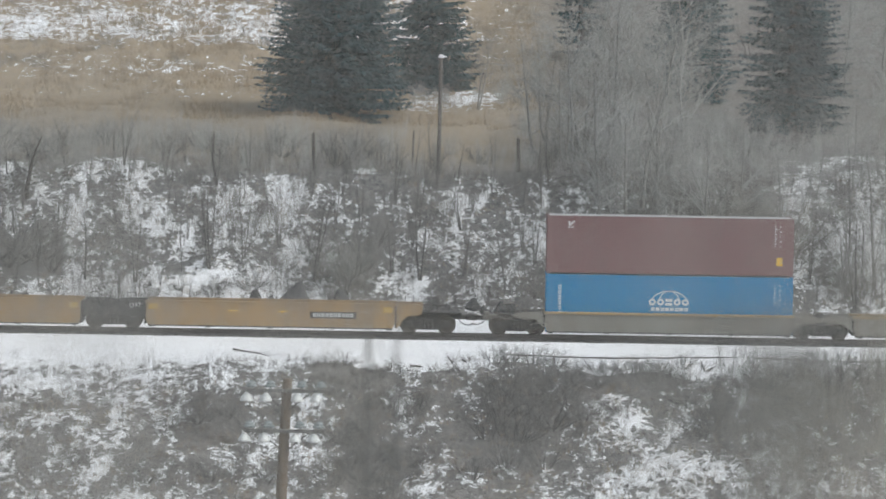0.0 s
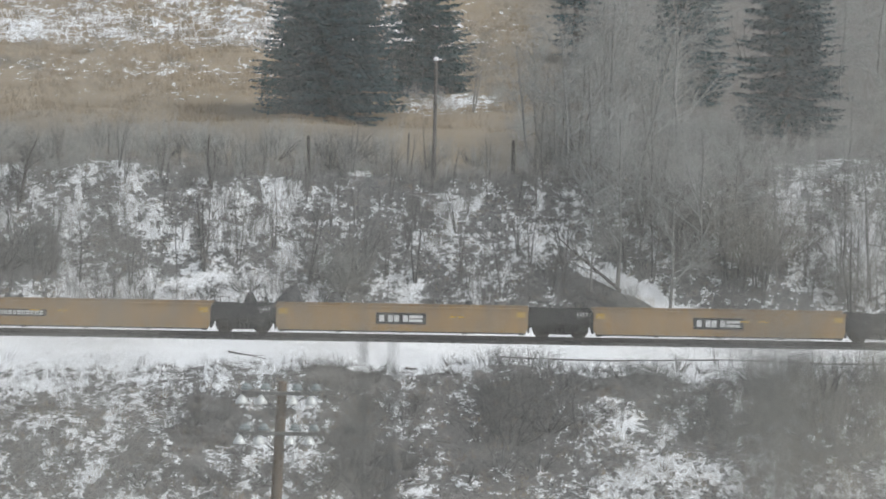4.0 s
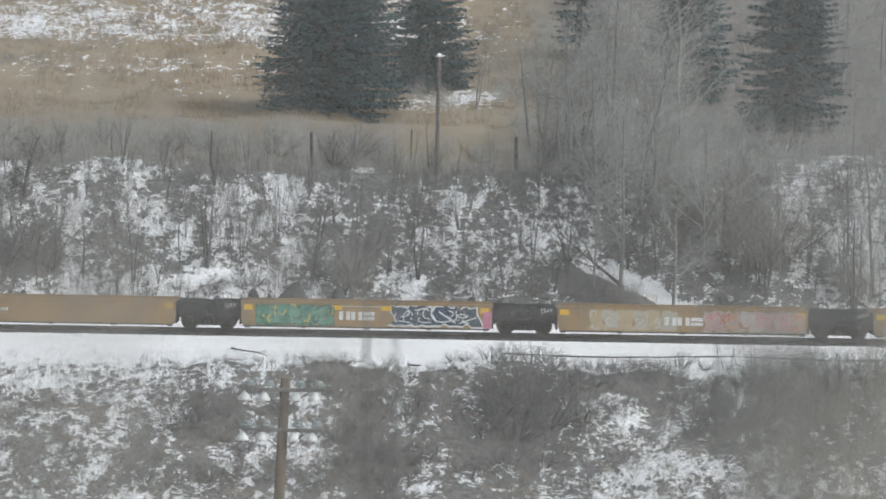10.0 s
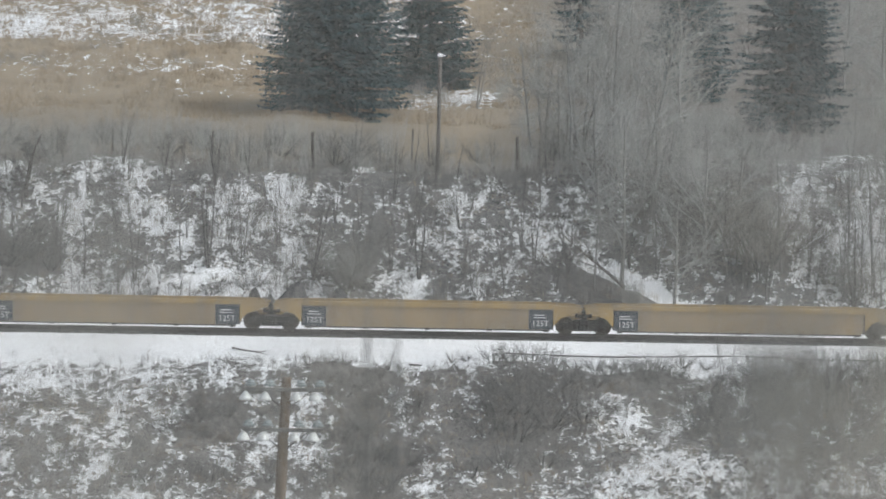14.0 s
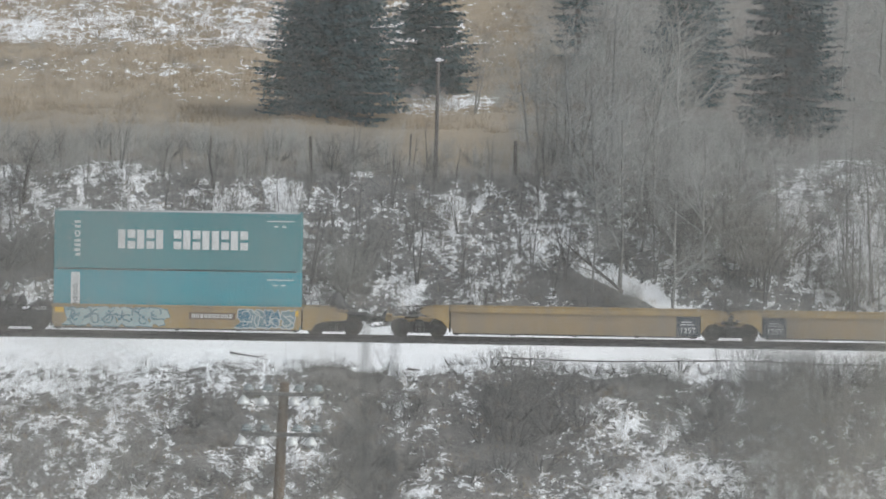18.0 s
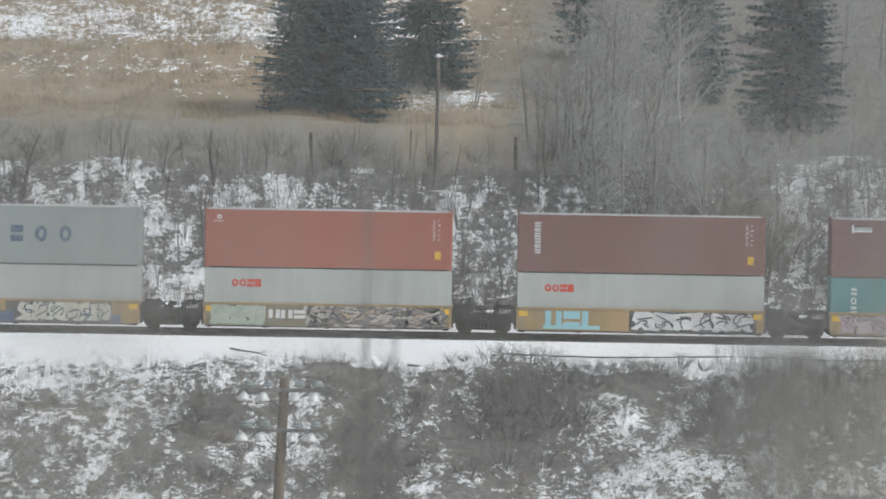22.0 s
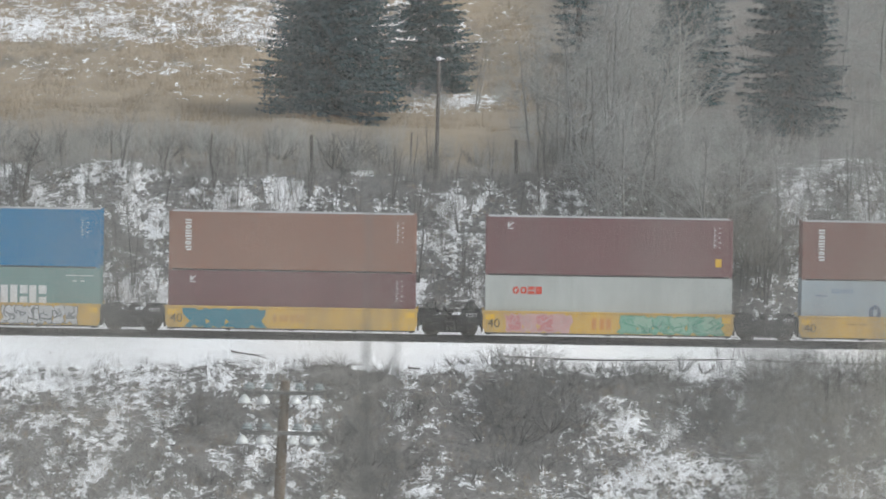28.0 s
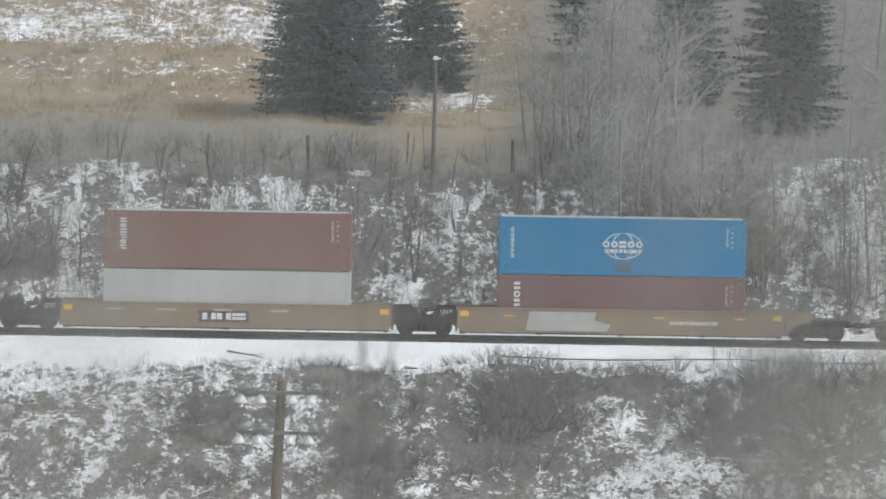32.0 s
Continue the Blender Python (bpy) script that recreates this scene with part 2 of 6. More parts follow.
def flat_mesh(name, v, f, *mats, index=None):
    """A mesh out of arrays: v (n, 3), f (m, 3) or (m, 4)."""
    me = bpy.data.meshes.new(name)
    me.vertices.add(len(v))
    me.vertices.foreach_set("co", np.asarray(v, dtype=np.float32).ravel())
    m, k = f.shape
    me.loops.add(m * k)
    me.loops.foreach_set("vertex_index", f.astype(np.int32).ravel())
    me.polygons.add(m)
    me.polygons.foreach_set("loop_start", np.arange(m, dtype=np.int32) * k)
    for q in mats:
        me.materials.append(q)
    if index is not None:
        me.polygons.foreach_set("material_index", index.astype(np.int32))
    me.update(calc_edges=True)
    return me


# ---- the lie of the land ----
LINE = [(-3000, 60), (-420, 15), (-251, 13.7), (-164, -8), (-32, -9.2), (-20, -7.6), (-7.4, -1.45), (-5.6, -0.95), (-2.6, -0.62),
        (-1.75, -0.24), (1.75, -0.24), (2.6, -0.6), (4.2, -0.45), (5.2, 0.1), (15.5, 7.3), (18, 8.0), (45, 10.6), (80, 15.5),
        (110, 21.5), (200, 40), (450, 75), (900, 90), (3000, 60)]
LY, LZ = [q[0] for q in LINE], [q[1] for q in LINE]


def smooth(a, b, v):
    t = min(1.0, max(0.0, (v - a) / (b - a)))
    return t * t * (3 - 2 * t)


def gully(x, y):
    """A snow-filled gully that comes slanting down the far bank, 0 to 1."""
    return math.exp(-((x - 12.7 + (y - 6.7) * 1.5) / 1.3) ** 2) * smooth(11, 9.4, y) * smooth(5, 6, y)


def in_gully(x, y):
    return 5 < y < 11 and -2.6 < x - 12.7 + (y - 6.7) * 1.5 < 1.3


def height(x, y):
    """The ground's height at a place."""
    near = abs(x) < 70 and -60 < y < 130
    z = float(np.interp(y, LY, LZ))
    # the shelf beside the track narrows towards the west
    if -12 < y < -3:
        z -= smooth(-4, -20, x) * smooth(-3.0, -5.4, y) * smooth(-12, -8, y) * 0.75
    if near:
        calm = smooth(2.6, 5.5, abs(y))
        z += calm * (0.5 * noise.noise((x * 0.16, y * 0.16, 3.1)) + 0.2 * noise.noise((x * 0.7, y * 0.7, 8.7)))
        if y < -8 or 5 < y < 18:
            z += 0.1 * noise.noise((x * 1.9, y * 1.9, 1.2))
        # a gully comes down the far bank
        if 4 < y < 22:
            z -= 0.5 * gully(x, y)
    return z


# thickets on the near bank: x, y, half-width, half-depth, how bare the ground is
CLUMPS = ((-3.8, -13.5, 1.8, 4.0, 0.16), (3.8, -11.0, 2.3, 4.0, 0.17), (-4.6, -8.0, 1.8, 1.0, 0.14), (10.0, -8.8, 1.4, 1.4, 0.14), (13.3, -11.5, 1.1, 1.6, 0.14),
          (-10.6, -11.6, 1.5, 2.0, 0.1), (7.2, -9.0, 1.0, 1.4, 0.1), (-0.8, -9.4, 1.0, 1.2, 0.1), (17.5, -9.0, 4.0, 2.5, 0.1),
          (-5.0, -6.8, 1.5, 0.9, 0.5), (3.4, -6.5, 1.4, 0.6, 0.35), (9.6, -7.4, 1.8, 0.7, 0.3))


def cover(x, y):
    """How much of the ground the snow hides, 0 to 1."""
    if -1.6 < y < 1.6:
        return 0.3
    if 1.6 <= y < 5.6:
        return 1.0
    # litter lies bare under the larger thickets
    bare = sum(k * math.exp(-((x - a) / r) ** 2 - ((y - b) / h) ** 2) for a, b, r, h, k in CLUMPS) if -24 < y < -4 else 0.0
    if -7.5 < y <= -1.6:
        return 1.0 - 0.42 * smooth(-5.2, -7.5, y) - 0.4 * smooth(-5, -10, x) * smooth(-3.4, -5.2, y) * smooth(-7.5, -5.6, y) - bare
    if y <= -7.5:
        return 0.487 - 0.012 * smooth(-9, -4, x) + 0.02 * smooth(2, 8, x) + 0.05 * math.exp(-((x - 9) / 3) ** 2 - ((y + 14) / 4) ** 2) - bare
    if y < 16.5 + 1.5 * smooth(-10, -18, x):
        g = x - 12.7 + (y - 6.7) * 1.5
        bare = smooth(-5.5, -4, g) * smooth(-0.7, -1.4, g) * smooth(10, 8.5, y)
        shade = 0.17 * math.exp(-((x + 21.8) / 1.8) ** 2 - ((y - 9.2) / 2) ** 2) + 0.13 * math.exp(-((x + 4.5) / 0.9) ** 2 - ((y - 9.4) / 1.8) ** 2)
        drift = 0.13 * smooth(9.0, 7.6, y) * smooth(-20, -18, x) * smooth(-5.2, -6.4, x)
        return max(drift - shade - 0.19 * bare + 0.485 - 0.05 * smooth(3, 7, x) + 0.08 * smooth(16, 19, x) + 0.3 * math.exp(-((x + 8.3) / 0.9) ** 2 - ((y - 14.4) / 1.1) ** 2) - 0.18 * smooth(14, 16.5, y - 2 * smooth(-10, -18, x)) * smooth(19, 15, x) + 0.03 * smooth(-10, -18, x) * smooth(10, 13, y) + 0.4 * math.exp(-((x + 4.3) / 0.6) ** 2 - ((y - 16) / 0.5) ** 2), gully(x, y))
    if y < 46:
        return (0.3 - 0.15 * smooth(18, 26, y) + 0.24 * smooth(15.5, 20, x) * smooth(30, 20, y)
                + 0.45 * math.exp(-((x - 0.2) / 4.2) ** 2 - ((y - 46) / 6) ** 2))
    return max(0.34 * smooth(-4, 0, x) - 0.07 * smooth(2, 6, x), 0.7 * math.exp(-((x - 0.2) / 4.2) ** 2 - ((y - 46) / 6) ** 2), (0.3 + 0.1 * smooth(53, 57, y) - 0.09 * math.exp(-((y - 65) / 2.0) ** 2) + 0.19 * smooth(67, 71, y) - 0.1 * smooth(79, 85, y) + 0.12 * noise.noise((x * 0.05, y * 0.09, 5.5))) * (1 - 0.35 * smooth(-3, 2, x)) * smooth(10, 5, x))


def steps(*spans):
    out = [spans[0][0]]
    for a, b, d in spans:
        n = max(1, round((b - a) / d))
        out += [a + (b - a) * (i + 1) / n for i in range(n)]
    return out


def build_ground():
    xs = steps((-3000, -600, 400), (-600, -120, 80), (-120, -36, 7), (-36, 36, 0.36), (36, 120, 7), (120, 600, 80), (600, 3000, 400))
    ys = steps((-3000, -420, 430), (-420, -251, 24), (-251, -60, 9.5), (-60, -24, 2), (-24, 20, 0.3), (20, 120, 0.9), (120, 200, 8),
               (200, 900, 70), (900, 3000, 420))
    nx, ny = len(xs), len(ys)
    v = np.array([(x, y, height(x, y)) for y in ys for x in xs])
    i = np.arange(nx * ny).reshape(ny, nx)
    f = np.stack([i[:-1, :-1], i[:-1, 1:], i[1:, 1:], i[1:, :-1]], -1).reshape(-1, 4)
    me = flat_mesh("ground", v, f, M_GROUND)
    me.attributes.new("cover", "FLOAT", "POINT").data.foreach_set("value", [cover(x, y) for y in ys for x in xs])
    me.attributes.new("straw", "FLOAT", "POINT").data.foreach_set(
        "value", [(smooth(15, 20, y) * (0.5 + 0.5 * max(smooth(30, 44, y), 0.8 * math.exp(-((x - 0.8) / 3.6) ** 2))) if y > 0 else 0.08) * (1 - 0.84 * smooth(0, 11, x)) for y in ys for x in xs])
    me.polygons.foreach_set("use_smooth", [True] * len(me.polygons))
    tagged(new("ground", me), "snow-patched hillside with leaf litter and straw", "ground", kind="structure")


build_ground()

# ---- the track ----
def build_track():
    bed = Build()
    bed.plate([(-420, -0.62), (-420, -0.225), (420, -0.225), (420, -0.62)], -1.55, 1.55)
    tagged(new("track_bed", bed.mesh("track_bed", M_BALLAST)), "dark ballast bed under the rails", "ballast", kind="structure")
    prof = [(-0.075, -0.17), (0.075, -0.17), (0.075, -0.155), (0.012, -0.135), (0.012, -0.045), (0.036, -0.035), (0.036, -0.004),
            (0.028, 0.0), (-0.028, 0.0), (-0.036, -0.004), (-0.036, -0.035), (-0.012, -0.045), (-0.012, -0.135), (-0.075, -0.155)]
    n = len(prof)
    v = [(x, a, z) for x in (-420, 420) for a, z in prof]
    f = [tuple(range(n)), tuple(range(2 * n - 1, n - 1, -1))] + [(i, i + n, (i + 1) % n + n, (i + 1) % n) for i in range(n)]
    me = bpy.data.meshes.new("rail")
    me.from_pydata(v, [], f)
    me.materials.append(M_RAIL)
    for y in (-0.753, 0.753):
        rail = new("rail", me)
        rail.location.y = y
        tagged(rail, "rusty steel rail spiked to the ties", "rail", "rails of the track", "structure")


build_track()


def build_ties():
    bed = bpy.data.objects["track_bed"]
    b = Build()
    b.box(-0.115, 0.115, -1.3, 1.3, -0.36, -0.172, 0.02)
    me = b.mesh("tie", M_TIE)
    rnd = random.Random(3)
    for i in range(124):
        part("tie", me, bed, m=pose(-33 + i * 0.535 + rnd.uniform(-0.02, 0.02), rnd.uniform(-0.05, 0.05), rnd.uniform(-0.006, 0.001), 0, 0, rnd.uniform(-1, 1)))


build_ties()

# ---- the train ----
PACE = [(0, 0.0), (5, 67.085), (10, 134.17), (15, 201.255), (20, 268.605), (25.5, 342.69), (27.5, 369.134), (32, 429.749)]


def gone(t):
    """How far the train has rolled at t seconds."""
    return float(np.interp(t, [q[0] for q in PACE], [q[1] for q in PACE]))


TIMES = [0.5 * i for i in range(65)]
ROLLING = []   # things of the train, with their places at the start
WHEELS = []    # wheel sets, with the place of each at the start

PAINT = {
    "orange": mat("faded_orange_paint", (0.35, 0.222, 0.092), (0.275, 0.18, 0.085), 0.7, 0.65, 0, 0.08, 6, stretch=(1.6, 1, 0.45), grime=0.6),
    "tan": mat("dusty_tan_paint", (0.265, 0.188, 0.115), (0.21, 0.158, 0.108), 0.6, 0.7, 0, 0.08, 6, stretch=(1.6, 1, 0.45), grime=0.6),
    "buff": mat("dusty_buff_paint", (0.3, 0.22, 0.125), (0.25, 0.185, 0.115), 0.6, 0.7, 0, 0.08, 6, stretch=(1.6, 1, 0.45), grime=0.6),
    "yellow": mat("bright_yellow_paint", (0.62, 0.39, 0.075), (0.5, 0.32, 0.09), 0.7, 0.6, 0, 0.06, 6, stretch=(1.6, 1, 0.45), grime=0.35),
    "ochre": mat("ochre_yellow_paint", (0.39, 0.265, 0.1), (0.29, 0.205, 0.1), 0.7, 0.65, 0, 0.06, 6, stretch=(1.6, 1, 0.45), grime=0.6),
    "grey": mat("grimy_grey_paint", (0.2, 0.195, 0.17), (0.14, 0.13, 0.11), 0.6, 0.7, 0, 0.08, 6, stretch=(1.6, 1, 0.45), grime=0.6),
    "dark": mat("sooty_black_paint", (0.022, 0.023, 0.026), (0.035, 0.033, 0.031), 1.2, 0.7, 0.1, 0.15, 9),
    "navy": mat("dark_blue_panel", (0.05, 0.06, 0.075), (0.035, 0.04, 0.05), 2, 0.5),
}
INK = {}


def ink(r, g, b):
    """A sprayed or stencilled paint."""
    key = (r, g, b)
    if key not in INK:
        INK[key] = mat("sprayed_paint", key, [v * 0.85 for v in key], 1.5, 0.6, fine=12)
    return INK[key]


WHITE, YELLOW, BLACK = (0.72, 0.72, 0.7), (0.75, 0.45, 0.03), (0.03, 0.03, 0.033)


class Marks(Build):
    """Paint on a side wall: thin plates, coloured singly."""

    def pen(self, colour):
        if colour not in self.inks:
            self.inks.append(colour)
        return self.inks.index(colour)

    each = ""    # set: every shape becomes a part of that name
    car = None   # the thing whose side is painted

    def shape(self, pts, colour, lift=0.004):
        self.plate([(x + self.x, z + self.z) for x, z in pts], self.y - lift, self.y, self.pen(colour))
        if self.each:
            self.made(self.each, self.car)

    def rect(self, x0, x1, z0, z1, colour, lift=0.004):
        self.shape([(x0, z0), (x1, z0), (x1, z1), (x0, z1)], colour, lift)

    def ring(self, x, z, a, b, w, colour, lift=0.004, start=0.0, end=1.0, n=20):
        """An elliptic band, or a stretch of it."""
        closed, v, f = end - start >= 1, [], []
        for i in range(n if closed else n + 1):
            t = 2 * math.pi * (start + (end - start) * i / n)
            for y in (self.y - lift, self.y):
                for q in (0, w):
                    v.append((x + self.x + (a - q) * math.cos(t), y, z + self.z + (b - q) * math.sin(t)))
        for i in range(n):
            p, q = 4 * i, 4 * ((i + 1) % n if closed else i + 1)
            f += [(p, p + 1, q + 1, q), (p + 2, q + 2, q + 3, p + 3), (p, q, q + 2, p + 2), (p + 1, p + 3, q + 3, q + 1)]
        self.add(v, f, self.pen(colour))
        if self.each:
            self.made(self.each, self.car)

    def row(self, kinds, x, z, w, h, gap, colour, lift=0.004, name="block_shape"):
        """Plain shapes in a row: o ring, i bar, h pair of bars, b split block, s block. On a car each is a part."""
        def bar(x0, x1, z0, z1):
            self.rect(x0, x1, z0, z1, colour, lift)
            if self.car:
                self.made(name, self.car)

        if self.car:
            self.made("side_mark", self.car)
        for q in kinds:
            if q == "i":
                bar(x, x + w * 0.4, z, z + h)
                x += w * 0.4 + gap
                continue
            if q == "o":
                self.ring(x + w / 2, z + h / 2, w / 2, h / 2, w * 0.3, colour, lift, n=12)
                if self.car:
                    self.made(name, self.car)
            elif q == "s":
                bar(x, x + w * 0.92, z, z + h)
            elif q == "h":
                bar(x, x + w * 0.36, z, z + h)
                bar(x + w * 0.64, x + w, z, z + h)
            elif q == "b":
                bar(x, x + w, z + h * 0.56, z + h)
                bar(x, x + w, z, z + h * 0.4)
            x += w + gap

    def column(self, n, x, z, w, h, gap, colour):
        """Plain shapes, one under another from z down."""
        for i in range(n):
            top = z - i * (h + gap)
            if i % 3 == 1:
                self.ring(x + w / 2, top - h / 2, w / 2, h / 2, w * 0.28, colour, n=10)
            else:
                self.rect(x, x + w, top - h * 0.38, top, colour)
                self.rect(x + (w * 0.2 if i % 2 else 0), x + w, top - h, top - h * 0.62, colour)
            if self.car:
                self.made("upright_mark", self.car)

    def spray(self, seed, x0, x1, z0, z1, n, edge, fill, shine=None, fat=0.0):
        """Sprayed lettering that cannot be read: swollen outlined forms with strokes across them."""
        rnd = random.Random(seed)
        w = (x1 - x0) / n
        self.made("side_mark", self.car)

        tall, low = z1 - z0, z0 + (z1 - z0) * 0.5

        def stroke(ax, az, bx, bz, q, colour, lift):
            d = math.hypot(bx - ax, bz - az) + 1e-6
            nx, nz = -(bz - az) / d * q, (bx - ax) / d * q
            self.shape([(ax - nx, az - nz), (bx - nx, bz - nz), (bx + nx, bz + nz), (ax + nx, az + nz)], colour, lift)

        for i in range(n):
            a, b = x0 + w * i, x0 + w * (i + 1)
            s = rnd.uniform(-0.12, 0.22) * w
            jag = [rnd.uniform(-0.16, 0.16) * w for _ in range(6)]
            dip = [rnd.uniform(0.0, 0.2) * tall for _ in range(4)]
            body = [(a - 0.14 * w + jag[0], z0 + rnd.uniform(-0.02, 0.08)), (a + 0.22 * w, z0 + rnd.uniform(-0.05, 0.02)), (a + 0.42 * w, z0 + dip[0]),
                    (a + 0.66 * w, z0 + rnd.uniform(-0.04, 0.04)), (b + 0.14 * w + jag[1], z0 + rnd.uniform(-0.03, 0.14)), (b + s * 0.4 + jag[2], z0 + 0.36 * tall),
                    (b + 0.1 * w + s + jag[3], low + rnd.uniform(-0.05, 0.15)), (b + s, z1 - rnd.uniform(-0.04, 0.16)), (a + 0.7 * w + s, z1 - dip[1]),
                    (a + 0.46 * w + s, z1 + rnd.uniform(-0.08, 0.06)), (a + 0.24 * w + s, z1 - dip[2]), (a - 0.08 * w + s, z1 - rnd.uniform(-0.04, 0.1)),
                    (a - 0.1 * w + jag[4], low + dip[3]), (a + 0.1 * w + s * 0.4 + jag[5], z0 + 0.3 * tall)]
            c = fill[i % len(fill)]
            cx = (a + b + s) / 2
            self.shape(body, edge, 0.006 + 0.0004 * (i % 2))
            self.shape([(cx + (x - cx) * (0.86 + fat), low + (z - low) * (0.84 + fat)) for x, z in body], c, 0.009 + 0.0004 * (i % 2))
            q = rnd.uniform(0.05, 0.08)
            for k in range(3):
                tone = shine if shine and rnd.random() < 0.4 else edge
                at = rnd.random()
                self.ring(cx + rnd.uniform(-0.3, 0.3) * w, low + rnd.uniform(-0.22, 0.22) * tall, w * rnd.uniform(0.2, 0.42), tall * rnd.uniform(0.14, 0.32), q, tone,
                          0.0115 + 0.0006 * k, at, at + rnd.uniform(0.3, 0.62), 7)
            t = rnd.uniform(-0.3, 0.3) * w
            stroke(cx - 0.35 * w, low + rnd.uniform(-0.3, 0.3) * tall, cx + 0.4 * w, low + rnd.uniform(-0.4, 0.4) * tall, q * 0.5, edge, 0.0135)
            self.made("sprayed_form", self.car)

    def made(self, name, parent, label=""):
        """What has been drawn so far becomes a part; then the sheet is blank again."""
        if self.f:
            part(name, self.mesh(name, *[ink(*c) for c in self.inks]), parent, label)
        self.v, self.f, self.k, self.inks = [], [], [], []


def text_mesh(words, size, x, y, z, m):
    """Readable lettering on a wall that faces -y."""
    data = bpy.data.curves.new("lettering", "FONT")
    data.body, data.size, data.align_x, data.align_y = words, size, "CENTER", "CENTER"
    data.extrude = 0.002
    ob = new("lettering", data)
    me = bpy.data.meshes.new_from_object(ob.evaluated_get(bpy.context.evaluated_depsgraph_get()))
    bpy.data.objects.remove(ob)
    me.transform(pose(x, y, z, 90, 0, 0))
    me.materials.clear()
    me.materials.append(m)
    return me


STENCIL = text_mesh("125T", 0.4, 0, -0.004, 0, ink(*WHITE))
FORTY = text_mesh("40", 0.62, 0, -0.006, 0, ink(0.05, 0.045, 0.03))


# a freight truck: two cast side frames, a bolster, springs and two wheel sets
def wheelset_mesh():
    b = Build()
    b.tube((0, -0.9, 0), (0, 0.9, 0), 0.085, sides=10)
    for s in (-1, 1):
        prof = [(0.12, -0.08), (0.2, -0.05), (0.38, -0.035), (0.4, -0.06), (0.455, -0.062), (0.47, 0.05), (0.5, 0.062), (0.5, 0.085),
                (0.4, 0.085), (0.38, 0.03), (0.2, 0.06), (0.12, 0.08)]
        b.lathe([(r * 0.96, -s * h) for r, h in prof][::-s], (0, s * 0.753, 0), "y", 22)
    return b.mesh("wheelset", M_WHEEL)


def side_frame_mesh():
    b = Build()
    out = [(-1.16, 0.62), (-1.16, 0.42), (-0.98, 0.36), (-0.74, 0.34), (-0.42, 0.23), (0.42, 0.23), (0.74, 0.34), (0.98, 0.36), (1.16, 0.42),
           (1.16, 0.62), (0.92, 0.68), (0.62, 0.7), (0.4, 0.8), (-0.4, 0.8), (-0.62, 0.7), (-0.92, 0.68)]
    b.plate(out, -0.07, 0.07)
    for s in (-1, 1):
        b.lathe([(0.14, -0.16), (0.155, -0.1), (0.155, 0.05)], (s * 0.914, 0, 0.48), "y", 12)
        b.box(s * 0.914 - 0.15, s * 0.914 + 0.15, -0.1, 0.1, 0.58, 0.66, 0.02)
    b.box(-0.36, 0.36, -0.1, -0.07, 0.26, 0.31, 0.01)
    for x in (-0.2, 0.0, 0.2):
        b.lathe([(0.075, 0.0), (0.085, 0.06), (0.075, 0.12), (0.085, 0.18), (0.075, 0.24)], (x, -0.07, 0.31), "z", 8)
    return b.mesh("side_frame", M_TRUCK)


def bolster_mesh():
    b = Build()
    b.box(-0.24, 0.24, -1.22, 1.22, 0.5, 0.78, 0.04)
    b.lathe([(0.42, 0.0), (0.42, 0.08), (0.2, 0.1)], (0, 0, 0.78), "z", 14)
    b.box(-0.75, 0.75, -0.1, 0.1, 0.4, 0.5, 0.02)
    return b.mesh("bolster", M_TRUCK)


WHEELSET, SIDE_FRAME, BOLSTER = wheelset_mesh(), side_frame_mesh(), bolster_mesh()


def connector_mesh():
    b = Build()
    b.box(-0.42, 0.42, -0.55, 0.55, 0.86, 1.02, 0.03)
    b.box(-0.2, 0.2, -0.3, 0.3, 1.02, 1.3, 0.04)
    b.box(-0.1, 0.1, -1.28, -0.5, 0.9, 1.22, 0.03)
    b.tube((-0.35, -1.2, 0.95), (-0.35, -1.2, 1.42), 0.02, sides=5)
    b.tube((0.35, -1.2, 0.95), (0.35, -1.2, 1.42), 0.02, sides=5)
    b.tube((-0.35, -1.2, 1.4), (0.35, -1.2, 1.4), 0.02, sides=5)
    return b.mesh("connector", M_TRUCK)


CONNECTOR = connector_mesh()


def add_truck(car, x, start):
    truck = part("truck", BOLSTER, car, "grimy cast-steel truck", pose(x, 0, 0))
    for y in (-1.0, 1.0):
        part("side_frame", SIDE_FRAME, truck, m=pose(0, y, 0, 0, 0, 0 if y < 0 else 180))
    for dx in (-0.914, 0.914):
        w = part("wheelset", WHEELSET, truck, m=pose(dx, 0, 0.48))
        WHEELS.append((w, dx, start + x + dx))


MESHES = {}


def kept(key, make):
    if key not in MESHES:
        MESHES[key] = make()
    return MESHES[key]


def snow_lumps(seed):
    """A low, uneven drift."""
    rnd, b = random.Random(seed), Build()
    for _ in range(5):
        x, r = rnd.uniform(-0.5, 0.4), rnd.uniform(0.12, 0.26)
        b.lathe([(r, 0.0), (r * 0.85, r * 0.3), (r * 0.4, r * 0.45), (0.02, r * 0.48)], (x, rnd.uniform(-0.25, 0.4), 0), "z", 9)
    return b.mesh("deck_snow", M_SNOW)


